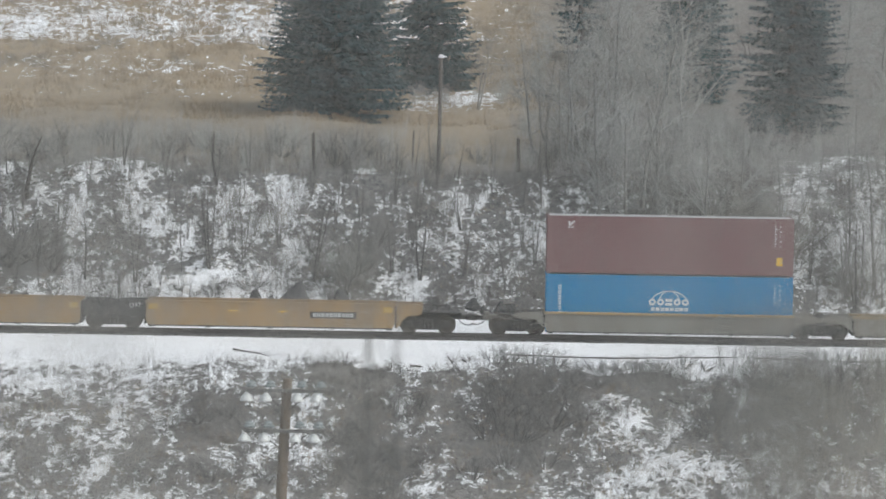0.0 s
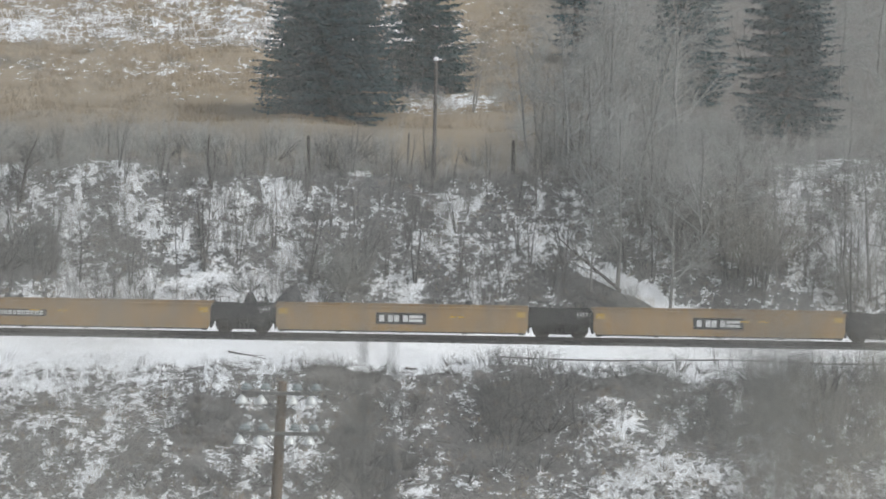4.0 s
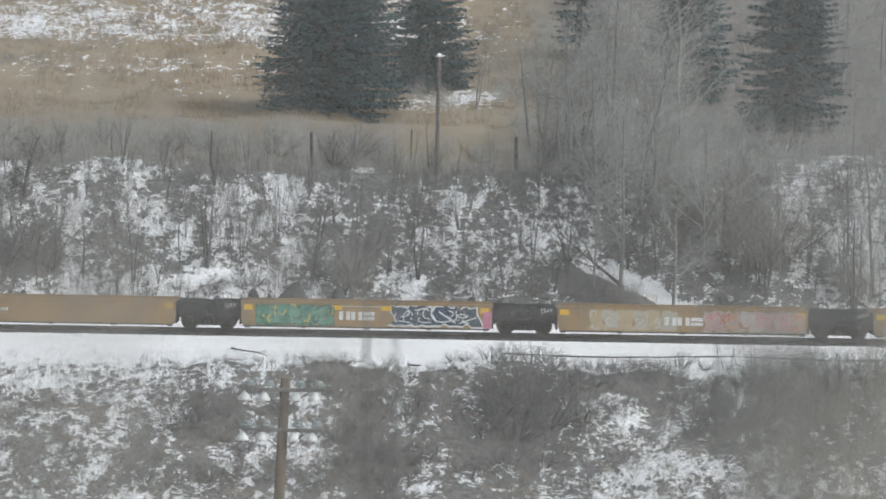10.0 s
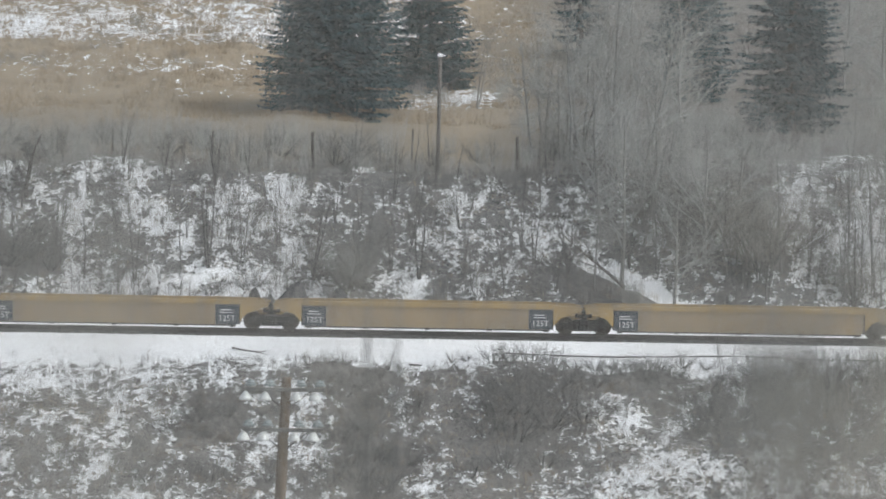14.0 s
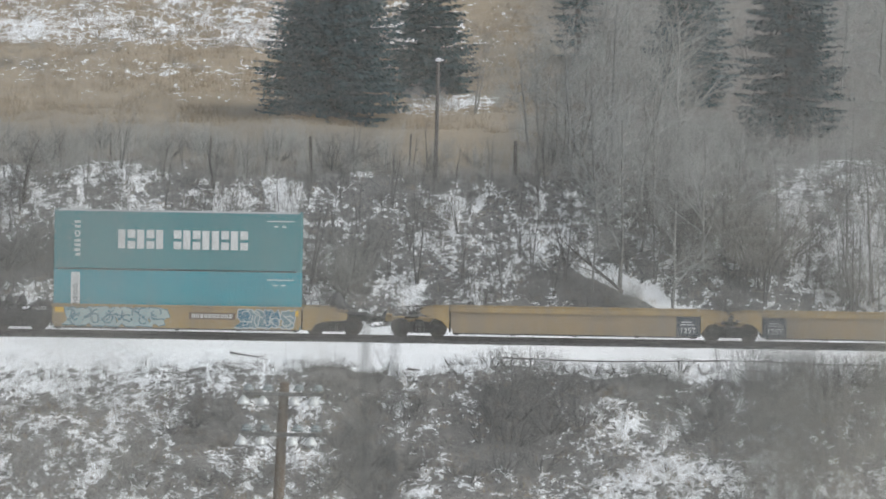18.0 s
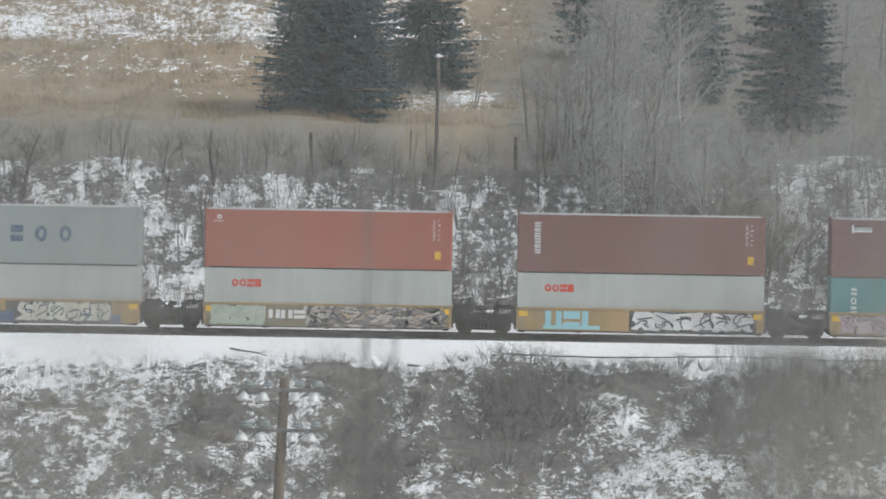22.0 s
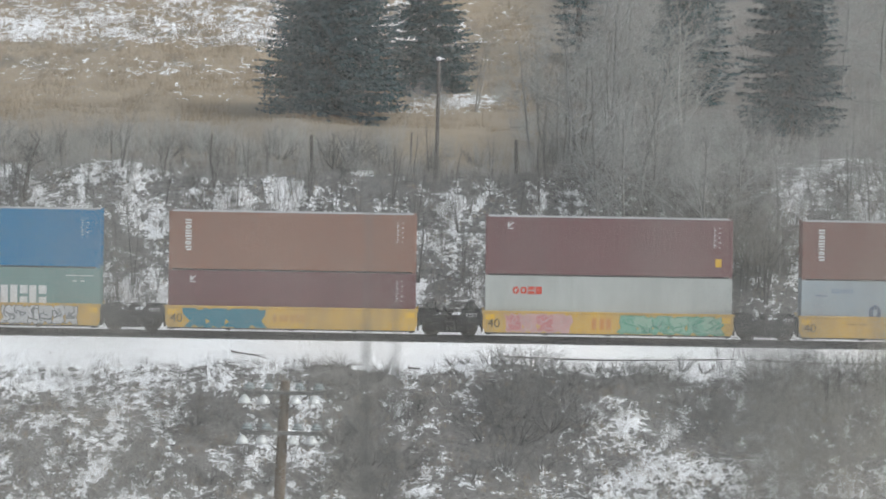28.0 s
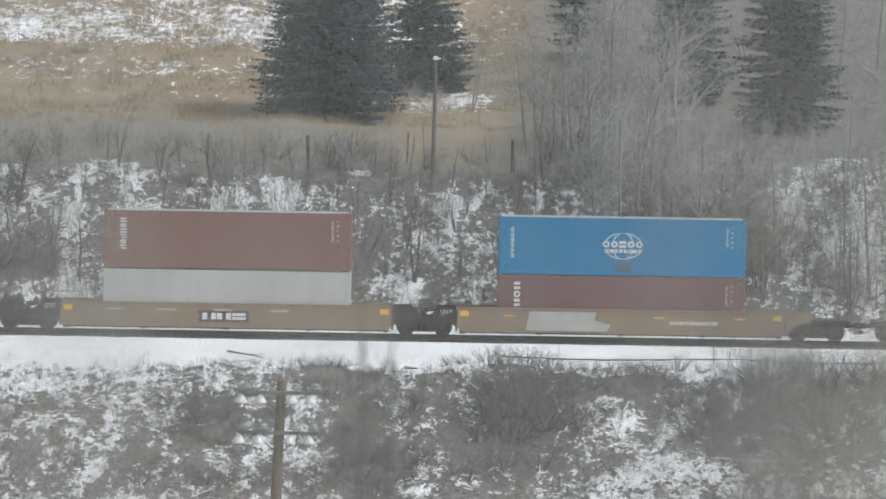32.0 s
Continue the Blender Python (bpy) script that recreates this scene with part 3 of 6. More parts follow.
def car_unit(x_right, x_left, style, first, last, label):
    """One well of an articulated car between two trucks; it carries the truck at its rear and, as the first, one in front."""
    side_key, chord_key, end_key, top = style
    side, chord, dark = PAINT[side_key], PAINT[chord_key], PAINT[end_key]
    mid, span = (x_right + x_left) / 2, x_right - x_left
    half = round(max(span / 2 - 1.62, 6.14), 2)
    big = side_key != chord_key
    car = thing("well_car_unit", pose(mid, 0, 0), label, "railcar", "wells of the container train")
    ROLLING.append((car, mid))

    def wall():
        b = Build()
        lo = 0.27
        b.plate([(-half + 0.12, lo), (half - 0.12, lo), (half, lo + 0.3), (half, top - 0.1), (-half, top - 0.1), (-half, lo + 0.3)], -0.04, 0.04)
        return b.mesh("side_wall", side)

    def top_chord():
        b = Build()
        e = 0.1 if big else 0.06
        b.box(-half - 0.05, half + 0.05, -e, e, top - (0.12 if side_key == "grey" or not big else 0.22), top, 0.015)
        return b.mesh("top_chord", chord)

    def bottom_chord():
        b = Build()
        b.box(-half + 0.1, half - 0.1, -0.055, 0.1, 0.22, 0.29, 0.012)
        return b.mesh("bottom_chord", dark)

    for s in (-1, 1):
        part("side_wall", kept(("wall", half, top, side_key), wall), car, m=pose(0, s * 1.32, 0))
        part("top_chord", kept(("chord", half, top, chord_key, big), top_chord), car, m=pose(0, s * 1.33, 0))
        part("bottom_chord", kept(("low", half, end_key), bottom_chord), car, m=pose(0, s * 1.32, 0, 0, 0, 0 if s < 0 else 180))

    def beam():
        b = Build()
        b.box(-0.12, 0.12, -1.27, 1.27, 0.17, 0.228, 0.01)
        return b.mesh("cross_beam", PAINT["dark"])

    for x in (-half + 0.3, -half * 0.5, 0, half * 0.5, half - 0.3):
        part("cross_beam", kept("beam", beam), car, m=pose(x, 0, 0))

    def bulkhead():
        b = Build()
        b.box(-0.05, 0.05, -1.27, 1.27, 0.3, top - 0.15, 0.01)
        return b.mesh("bulkhead", dark)

    def platform(x1):
        b = Build()
        deck = 1.05 if not big else 0.98
        b.box(0, x1, -0.36, 0.36, 0.74, deck, 0.03)
        if big:
            b.box(x1 - 0.35, x1 - 0.03, -0.5, 0.5, deck - 0.02, deck + 0.14, 0.05)
        else:
            b.box(0, x1 - 0.04, -1.28, 1.28, deck - 0.01, deck + 0.05, 0.01)
        return b.mesh("end_platform", side if side_key == "grey" else chord if big else dark)

    def end_side(x1):
        b = Build()
        if big:
            b.plate([(0, top - 0.02), (0, 0.45), (0.35, 0.85), (min(x1, 1.35), top - 0.32), (min(x1, 1.45), top - 0.14), (0.9, top - 0.03)], -0.08, 0.08)
        else:
            dip = 0.12 if side_key == "orange" else 0.5
            b.plate([(0, top - 0.06), (0, 0.5), (0.3, 0.72), (x1 - 0.05, 0.8), (x1 - 0.05, top - dip), (x1 - 0.3, top - dip + 0.04), (x1 - 0.75, top - 0.05)], -0.05, 0.05)
        return b.mesh("end_side", side if side_key == "grey" else chord if big else dark)

    def deck_gear():
        b = Build()
        b.box(0.2, 0.75, -1.0, 0.9, 1.1, 1.24, 0.03)
        b.box(1.5, 2.2, -0.5, 0.5, 1.0, 1.12, 0.04)
        b.box(0.9, 1.2, -0.3, 0.3, 1.05, 1.2, 0.03)
        for x in (1.35, 2.0, 2.6):
            b.tube((x, -1.22, 1.05), (x, -1.22, 1.5), 0.022, sides=5)
        b.tube((1.35, -1.22, 1.5), (2.6, -1.22, 1.42), 0.022, sides=5)
        b.tube((1.6, -0.9, 1.05), (1.6, -0.9, 1.36), 0.03, sides=6)
        for k in range(12):
            t0, t1 = (2 * math.pi * (k + q) / 12 for q in (0, 1))
            b.tube((1.6 + 0.2 * math.cos(t0), -0.95, 1.34 + 0.2 * math.sin(t0)), (1.6 + 0.2 * math.cos(t1), -0.95, 1.34 + 0.2 * math.sin(t1)), 0.02, sides=5)
        return b.mesh("deck_gear", M_STEEL)

    def gusset():
        b = Build()
        b.plate([(0, top - 0.02), (0, 0.28), (0.42, 0.28), (0.62, 0.58), (1.0, 0.72), (2.05, 0.8), (2.2, 0.92), (2.2, top - 0.26), (1.65, top - 0.2),
                 (1.55, top - 0.03)], -0.05, 0.05)
        b.box(1.2, 1.5, -0.07, -0.05, top - 0.32, top - 0.12)
        b.box(1.85, 1.98, -0.08, -0.05, top - 0.5, top - 0.34, 0.01)
        return b.mesh("end_gusset", side)

    def short_gusset():
        b = Build()
        b.plate([(0, top - 0.02), (0, 0.28), (0.12, 0.36), (0.3, 0.7), (0.55, 0.9), (1.1, 0.94), (1.25, 1.02), (1.3, top - 0.1), (1.22, top - 0.02)], -0.05, 0.05)
        return b.mesh("end_gusset", side)

    def rungs():
        b = Build()
        for x in (0.0, 0.42):
            b.tube((x, 0, 0), (x, 0, 0.62), 0.02, sides=5)
        for z in (0.3, 0.6):
            b.tube((0, 0, z), (0.42, 0, z), 0.018, sides=5)
        return b.mesh("hand_rail", PAINT["dark"])

    for s in (-1, 1):
        part("bulkhead", kept(("bulk", top, end_key), bulkhead), car, m=pose(s * (half + 0.03), 0, 0))
        closing = (s > 0 and first) or (s < 0 and last)
        reach = span / 2 - half + (1.6 if closing else -0.02)
        reach = round(reach, 2)
        part("end_platform", kept(("end", reach, end_key, chord_key, big, top), lambda: platform(reach)), car,
             m=pose(s * (half + 0.08), 0, 0, 0, 0, 0 if s > 0 else 180))
        if big or not closing:
            for y in (-1.3, 1.3) if big else (-1.25, 1.25):
                part("end_side", kept(("flank", reach, side_key, end_key, chord_key, top), lambda: end_side(reach)), car, m=pose(s * (half + 0.08), y, 0, 0, 0, 0 if s > 0 else 180))
        if closing:
            part("deck_gear", kept("gear", deck_gear), car, "dark brake stand and rails", pose(s * (half + 0.08), 0, 0 if not big else -0.06, 0, 0, 0 if s > 0 else 180))
        if closing and not big:
            for y in (-1.25, 1.25):
                part("end_gusset", kept(("gusset", top, side_key), gusset if side_key in ("ochre", "yellow") else short_gusset), car, m=pose(s * (half + 0.08), y, 0, 0, 0, 0 if s > 0 else 180))
        if not big and not closing:
            part("deck_snow", kept(("snow", s), lambda: snow_lumps(s)), car, "thin drift of snow on the deck", pose(s * (half + 0.85), -0.9, 1.1))
            if s < 0:
                part("stencil", STENCIL, car, "white load stencil", pose(-half - 0.55, -1.306, top - 0.26) @ Matrix.Diagonal((0.75, 1, 0.62, 1)))
        if not big:
            part("hand_rail", kept("rungs", rungs), car, m=pose(s * (half + 0.7) - 0.21, -1.2, top - 0.26))
    add_truck(car, -span / 2, mid)
    if not last:
        part("connector", CONNECTOR, car, "dark articulation joint over the truck", pose(-span / 2, 0, 0))
    if first:
        add_truck(car, span / 2, mid)

    def coupler():
        b = Build()
        b.box(0, 0.75, -0.1, 0.1, 0.72, 0.92, 0.02)
        b.box(0.6, 0.98, -0.16, 0.16, 0.68, 0.98, 0.05)
        for i in range(7):
            t0, t1 = i / 7, (i + 1) / 7
            b.tube((0.2 + 0.75 * t0, -0.3, 0.75 - 0.9 * t0 * (1 - t0 * 0.75)), (0.2 + 0.75 * t1, -0.3, 0.75 - 0.9 * t1 * (1 - t1 * 0.75)), 0.025, sides=5)
        return b.mesh("coupler", M_TRUCK)

    for s, on in ((1, first), (-1, last)):
        if on:
            part("coupler", kept("coupler", coupler), car, m=pose(s * (span / 2 + 1.3), 0, 0, 0, 0, 0 if s > 0 else 180))
    return car, half


# a shipping container, forty feet long
CL, CW = 12.192, 2.438


def container(x, z, paint, label, high=2.896):
    """A corrugated steel box with its middle at x and its floor at z."""
    box = thing("shipping_container", pose(x, 0, z), label, "container", "containers on the train")
    ROLLING.append((box, x))
    key = paint.name

    def ribs(length, y0, z0, z1, pitch, depth, vertical=True):
        n = max(2, round(length / pitch))
        p, pts = length / n, []
        for i in range(n):
            a = -length / 2 + i * p
            pts += [(a, 0), (a + p * 0.27, 0), (a + p * 0.5, depth), (a + p * 0.77, depth)]
        pts.append((length / 2, 0))
        v = [(a, d, h) for h in (z0, z1) for a, d in pts]
        m = len(pts)
        return v, [(i, i + 1, i + 1 + m, i + m) for i in range(m - 1)]

    def side():
        b = Build()
        v, f = ribs(CL - 0.3, 0, 0.15, high - 0.1, 0.278, 0.0035)
        b.add(v, f)
        b.box(-CL / 2 + 0.14, CL / 2 - 0.14, 0.045, 0.06, 0.15, high - 0.1)
        return b.mesh("side_wall", paint)

    def end():
        b = Build()
        v, f = ribs(CW - 0.3, 0, 0.15, high - 0.1, 0.25, 0.04)
        b.add(v, f)
        b.box(-CW / 2 + 0.14, CW / 2 - 0.14, 0.05, 0.065, 0.15, high - 0.1)
        return b.mesh("end_wall", paint)

    def leaf():
        b = Build()
        b.box(-0.54, 0.54, -0.03, 0.03, 0.16, high - 0.12, 0.012)
        for x0 in (-0.3, 0.25):
            b.tube((x0, -0.06, 0.18), (x0, -0.06, high - 0.14), 0.018, sides=6)
        return b.mesh("door", paint)

    def roof():
        b = Build()
        pts = [(-CL / 2 + 0.1, high - 0.05), (CL / 2 - 0.1, high - 0.05), (CL / 2 - 0.1, high - 0.02)]
        for i in range(23, -1, -1):
            a = -5.75 + i * 0.5
            pts += [(a + 0.12, high - 0.02), (a + 0.09, high - 0.008), (a - 0.09, high - 0.008), (a - 0.12, high - 0.02)]
        b.plate(pts + [(-CL / 2 + 0.1, high - 0.02)], -CW / 2 + 0.06, CW / 2 - 0.06)
        return b.mesh("roof", M_PALEROOF)

    def rail(z0, h):
        b = Build()
        b.box(-CL / 2 + 0.1, CL / 2 - 0.1, -0.05, 0.05, z0, z0 + h, 0.01)
        return b.mesh("rail", paint)

    def post():
        b = Build()
        b.box(-0.085, 0.085, -0.08, 0.08, 0.1, high - 0.1, 0.015)
        return b.mesh("corner_post", paint)

    def casting():
        b = Build()
        b.box(-0.089, 0.089, -0.081, 0.081, 0, 0.118, 0.012)
        return b.mesh("corner_casting", paint)

    def floor():
        b = Build()
        b.box(-CL / 2 + 0.12, CL / 2 - 0.12, -1.14, 1.14, 0.06, 0.15)
        return b.mesh("underframe", PAINT["dark"])

    for s in (-1, 1):
        part("side_wall", kept(("cs", key, high), side), box, m=pose(0, s * (CW / 2 - 0.012), 0, 0, 0, 0 if s < 0 else 180))
        part("top_rail", kept(("ct", key, high), lambda: rail(high - 0.13, 0.1)), box, m=pose(0, s * (CW / 2 - 0.06), 0))
        part("bottom_rail", kept(("cb", key), lambda: rail(0.055, 0.11)), box, m=pose(0, s * (CW / 2 - 0.055), 0))
        part("door", kept(("cd", key, high), leaf), box, m=pose(CL / 2 - 0.05, s * 0.55, 0, 0, 0, 90))
        for e in (-1, 1):
            part("corner_post", kept(("cp", key, high), post), box, m=pose(e * (CL / 2 - 0.09), s * (CW / 2 - 0.085), 0))
            for z0 in (0, high - 0.118):
                part("corner_casting", kept(("cc", key), casting), box, m=pose(e * (CL / 2 - 0.089), s * (CW / 2 - 0.081), z0))
    part("end_wall", kept(("ce", key, high), end), box, m=pose(-CL / 2 + 0.03, 0, 0, 0, 0, -90))
    part("roof", kept(("cr", high), roof), box, "pale roof that gives a bright top edge")
    part("underframe", kept("cf", floor), box)
    return box


BOX = {
    "maroon": mat("maroon_paint", (0.17, 0.075, 0.077), (0.147, 0.071, 0.072), 0.5, 0.55, 0, 0.05, 5, vary=0.06, stretch=(1.4, 1, 0.3), grime=0.14),
    "brown": mat("red_brown_paint", (0.19, 0.085, 0.068), (0.17, 0.082, 0.066), 0.5, 0.55, 0, 0.05, 5, vary=0.06, stretch=(1.4, 1, 0.3), grime=0.14),
    "rust": mat("orange_brown_paint", (0.275, 0.145, 0.102), (0.25, 0.135, 0.098), 0.5, 0.55, 0, 0.05, 5, stretch=(1.4, 1, 0.3), grime=0.14),
    "red": mat("orange_red_paint", (0.36, 0.108, 0.072), (0.325, 0.104, 0.072), 0.5, 0.55, 0, 0.05, 5, stretch=(1.4, 1, 0.3), grime=0.14),
    "blue": mat("strong_blue_paint", (0.0, 0.185, 0.385), (0.0, 0.168, 0.35), 0.5, 0.5, 0, 0.05, 5, spec=0.15, stretch=(1.4, 1, 0.3), grime=0.03),
    "teal": mat("sea_green_paint", (0.068, 0.245, 0.262), (0.07, 0.222, 0.238), 0.6, 0.6, 0, 0.05, 5, stretch=(1.4, 1, 0.3), grime=0.14),
    "oldteal": mat("aged_sea_green_paint", (0.095, 0.2, 0.205), (0.09, 0.17, 0.175), 0.6, 0.6, 0, 0.05, 5, stretch=(1.4, 1, 0.3), grime=0.2),
    "cyan": mat("turquoise_paint", (0.045, 0.3, 0.35), (0.05, 0.275, 0.325), 0.6, 0.55, 0, 0.05, 5, stretch=(1.4, 1, 0.3), grime=0.14),
    "mint": mat("pale_sea_green_paint", (0.175, 0.3, 0.28), (0.155, 0.265, 0.245), 0.6, 0.6, 0, 0.05, 5, stretch=(1.4, 1, 0.3), grime=0.14),
    "pale": mat("pale_grey_paint", (0.47, 0.49, 0.46), (0.4, 0.42, 0.39), 0.5, 0.55, 0, 0.05, 5, stretch=(1.4, 1, 0.3), grime=0.14),
    "white": mat("off_white_paint", (0.5, 0.5, 0.475), (0.43, 0.43, 0.405), 0.5, 0.55, 0, 0.05, 5, stretch=(1.4, 1, 0.3), grime=0.14),
    "greyblue": mat("blue_grey_paint", (0.31, 0.355, 0.34), (0.26, 0.3, 0.285), 0.5, 0.55, 0, 0.05, 5, stretch=(1.4, 1, 0.3), grime=0.14),
    "palebl": mat("pale_blue_grey_paint", (0.37, 0.425, 0.45), (0.31, 0.36, 0.385), 0.5, 0.55, 0, 0.05, 5, stretch=(1.4, 1, 0.3), grime=0.14),
}
RED_INK, BLUE_INK = (0.62, 0.07, 0.04), (0.045, 0.1, 0.19)


def mark_container(box, marks, high=2.896):
    """The painted marks on the side that faces the valley."""
    b = Marks(-CW / 2 + 0.003)
    b.car, b.each = box, "painted_shape"
    for q in marks:
        if q == "wide":
            b.row("sbsbs", -2.95, 1.05, 0.38, 0.94, 0.09, WHITE)
            b.row("bsbssbsb", -0.2, 1.05, 0.38, 0.94, 0.09, WHITE)
        elif q == "side4":
            b.column(4, -5.1, 2.4, 0.3, 0.36, 0.1, WHITE)
        elif q == "side6":
            b.column(6, -5.1, 2.62, 0.28, 0.3, 0.06, WHITE)
        elif q == "tall":
            b.column(6, -5.3, 2.5, 0.32, 0.22, 0.045, WHITE)
        elif q == "tall3":
            b.column(3, -5.3, 2.55, 0.3, 0.36, 0.06, WHITE)
        elif q == "red":
            b.row("oobs", -4.75, 1.96, 0.34, 0.38, 0.04, RED_INK)
        elif q == "spread":
            b.row("oobooo"[:5], -2.72, 1.12, 0.62, 0.8, 0.58, BLUE_INK)
            b.rect(-5.4, -4.8, 2.2, 2.24, BLUE_INK)
            b.row("bhbh", -4.6, 2.36, 0.24, 0.2, 0.03, (0.2, 0.28, 0.36))
        elif q == "spread_low":
            b.row("oobooo"[:5], -2.75, 0.95, 0.62, 0.75, 0.58, BLUE_INK)
            b.rect(-5.4, -4.8, 2.1, 2.14, BLUE_INK)
            b.row("bhbh", -4.6, 2.26, 0.24, 0.2, 0.03, (0.2, 0.28, 0.36))
        elif q == "globe":
            for a in (0.95, 0.55):
                for c in (0.0, 0.5):
                    b.ring(0.05, 1.5, a, 0.66, 0.05, WHITE, start=c + 0.05, end=c + 0.45)
                    b.made("globe_arc", box)
            b.row("oobooo"[:5], -0.97, 1.42, 0.36, 0.34, 0.05, WHITE)
            b.row("bsbssbsb", -0.86, 1.17, 0.2, 0.17, 0.035, WHITE)
            b.column(6, -5.5, 2.35, 0.17, 0.2, 0.06, WHITE)
        elif q == "globe_low":
            for a in (0.95, 0.55):
                b.ring(0.0, 1.48, a, 0.66, 0.05, WHITE, start=0.05, end=0.45)
                b.made("globe_arc", box)
            b.row("oobooo"[:5], -1.02, 1.4, 0.36, 0.34, 0.05, WHITE)
            b.row("bsbssbsb", -0.9, 1.13, 0.2, 0.17, 0.035, WHITE)
            b.column(6, -5.5, 2.35, 0.17, 0.2, 0.06, WHITE)
        elif q == "logo":
            b.rect(-5.05, -4.75, 2.28, 2.33, WHITE)
            b.rect(-5.03, -4.95, 2.37, 2.62, WHITE)
            b.shape([(-4.95, 2.37), (-4.72, 2.6), (-4.72, 2.66), (-4.95, 2.5)], WHITE)
        elif q == "flag":
            b.rect(-5.12, -5.02, 2.2, 2.62, WHITE)
            b.rect(-5.02, -4.1, 2.38, 2.5, (0.42, 0.47, 0.5))
            b.rect(-5.02, -4.1, 2.26, 2.36, WHITE)
        elif q == "dot":
            b.ring(-5.4, 2.5, 0.12, 0.12, 0.07, WHITE, n=12)
            b.rect(-5.7, -5.1, 2.28, 2.31, WHITE)
        elif q == "sticker":
            b.rect(5.25, 5.55, 0.55, 0.95, YELLOW)
        elif q == "strip":
            b.rect(-5.25, -4.8, 1.0, 2.75, WHITE)
            for i in range(4):
                b.ring(-5.02, 2.05 - 0.3 * i, 0.11, 0.13, 0.05, (0.12, 0.13, 0.14), 0.007, n=10)
        elif q == "codes":
            for i, (x, n) in enumerate(((5.15, 9), (5.4, 5))):
                for j in range(n):
                    b.rect(x, x + 0.07 + 0.05 * (j % 2), 2.45 - j * (0.12 if i == 0 else 0.24), 2.5 - j * (0.12 if i == 0 else 0.24), WHITE)
                    b.made("code_bar", box)
        elif q == "codes_top":
            for x0, x1, z0, z1 in ((4.4, 5.75, 2.48, 2.53), (4.75, 4.95, 2.2, 2.28), (5.15, 5.35, 2.2, 2.28)):
                b.rect(x0, x1, z0, z1, WHITE)
                b.made("code_bar", box)
        elif q == "patch":
            b.rect(-0.3, 0.45, 0.28, 0.6, (0.05, 0.09, 0.12))
        b.made({"sticker": "sticker", "globe": "globe_emblem", "globe_low": "globe_emblem",
                "patch": "patch", "logo": "emblem", "flag": "emblem", "dot": "emblem", "red": "emblem", "strip": "label_strip"}.get(q, "lettering"), box)


# where the trucks of each car stand at the start, from the front to the rear
CARS = [
    ("grey", (34.14, 18.61, 3.6)),
    ("orange", (-0.81, -16.35, -31.99, -47.67, -63.35, -78.88)),
    ("orange", (-83.29, -98.86, -114.48, -130.1, -145.72, -161.28)),
    ("buff", (-165.55, -180.89, -196.35, -211.85, -227.36, -242.76)),
    ("ochre", (-246.97, -262.51, -277.99, -293.47, -308.9, -324.24)),
    ("yellow", (-328.65, -344.24, -359.86, -375.48, -391.16, -406.64)),
    ("tan", (-411.05, -430.46, -450.04, -469.57)),
]
STYLE = {"grey": ("grey", "ochre", "dark", 1.25), "orange": ("orange", "orange", "dark", 1.5), "buff": ("buff", "ochre", "dark", 1.52),
         "ochre": ("ochre", "ochre", "dark", 1.42), "yellow": ("yellow", "yellow", "dark", 1.36), "tan": ("tan", "tan", "dark", 1.5)}
LOADS = {   # unit by unit from the front: upper and lower container, colour, words and marks
    1: (("maroon", "weathered maroon steel container with a yellow sticker", "logo sticker codes"),
        ("blue", "blue steel container with a white globe emblem", "globe_low codes")),
    17: (("teal", "sea-green container with tall white lettering shapes", "wide side4 codes_top"),
         ("cyan", "turquoise container with a white vertical strip", "strip codes_top")),
    18: (("maroon", "dark maroon container with a small white emblem", "flag sticker codes"),
         ("teal", "sea-green container with white lettering shapes", "wide side4")),
    19: (("brown", "red-brown container with upright white marks", "tall sticker codes"),
         ("pale", "pale grey container with a small red emblem", "red")),
    20: (("red", "orange-red container with a yellow sticker", "dot sticker codes"),
         ("pale", "pale grey container with a small red emblem", "red")),
    21: (("greyblue", "blue-grey container with widely spaced blue shapes", "spread"),
         ("pale", "pale grey container with a small red emblem", "red")),
    22: (("oldteal", "sea-green container with tall white lettering shapes", "wide side6 codes_top"),
         ("white", "off-white container with a small red emblem", "red")),
    23: (("brown", "red-brown container with upright white marks", "tall sticker codes"),
         ("palebl", "pale blue-grey container with spaced blue shapes", "spread_low")),
    24: (("maroon", "maroon container with a small white emblem", "logo sticker codes"),
         ("pale", "pale grey-green container with a small red emblem", "red")),
    25: (("rust", "faded orange-brown container with upright white marks", "tall codes"),
         ("maroon", "maroon container with a small white emblem", "logo codes")),
    26: (("blue", "blue steel container with a white globe emblem", "globe codes"),
         ("mint", "pale sea-green container with white lettering shapes", "wide side4 codes_top")),
    27: (("blue", "blue container with white globe emblem and dark patch", "globe codes patch"),
         ("maroon", "maroon container with upright white marks", "tall3 codes")),
    28: (("brown", "weathered brown container with upright white marks", "tall codes"),
         ("white", "plain off-white steel container", "")),
}


def sign(b, x, w, h, z, dark=BLACK):
    """A dark sign with a row of pale shapes."""
    b.made("side_mark", b.car)
    b.rect(x - w / 2, x + w / 2, z, z + h, dark, 0.005)
    b.made("sign", b.car, "dark sign with pale shapes")
    n = 3 if h > 0.5 else 10
    g = 0.05
    q = (w * 0.86 - g * (n - 1)) / n
    b.row("hhbobhbohb"[:n], x - w * 0.43, z + h * 0.22, q, h * 0.56, g, WHITE, 0.009, "sign_shape")


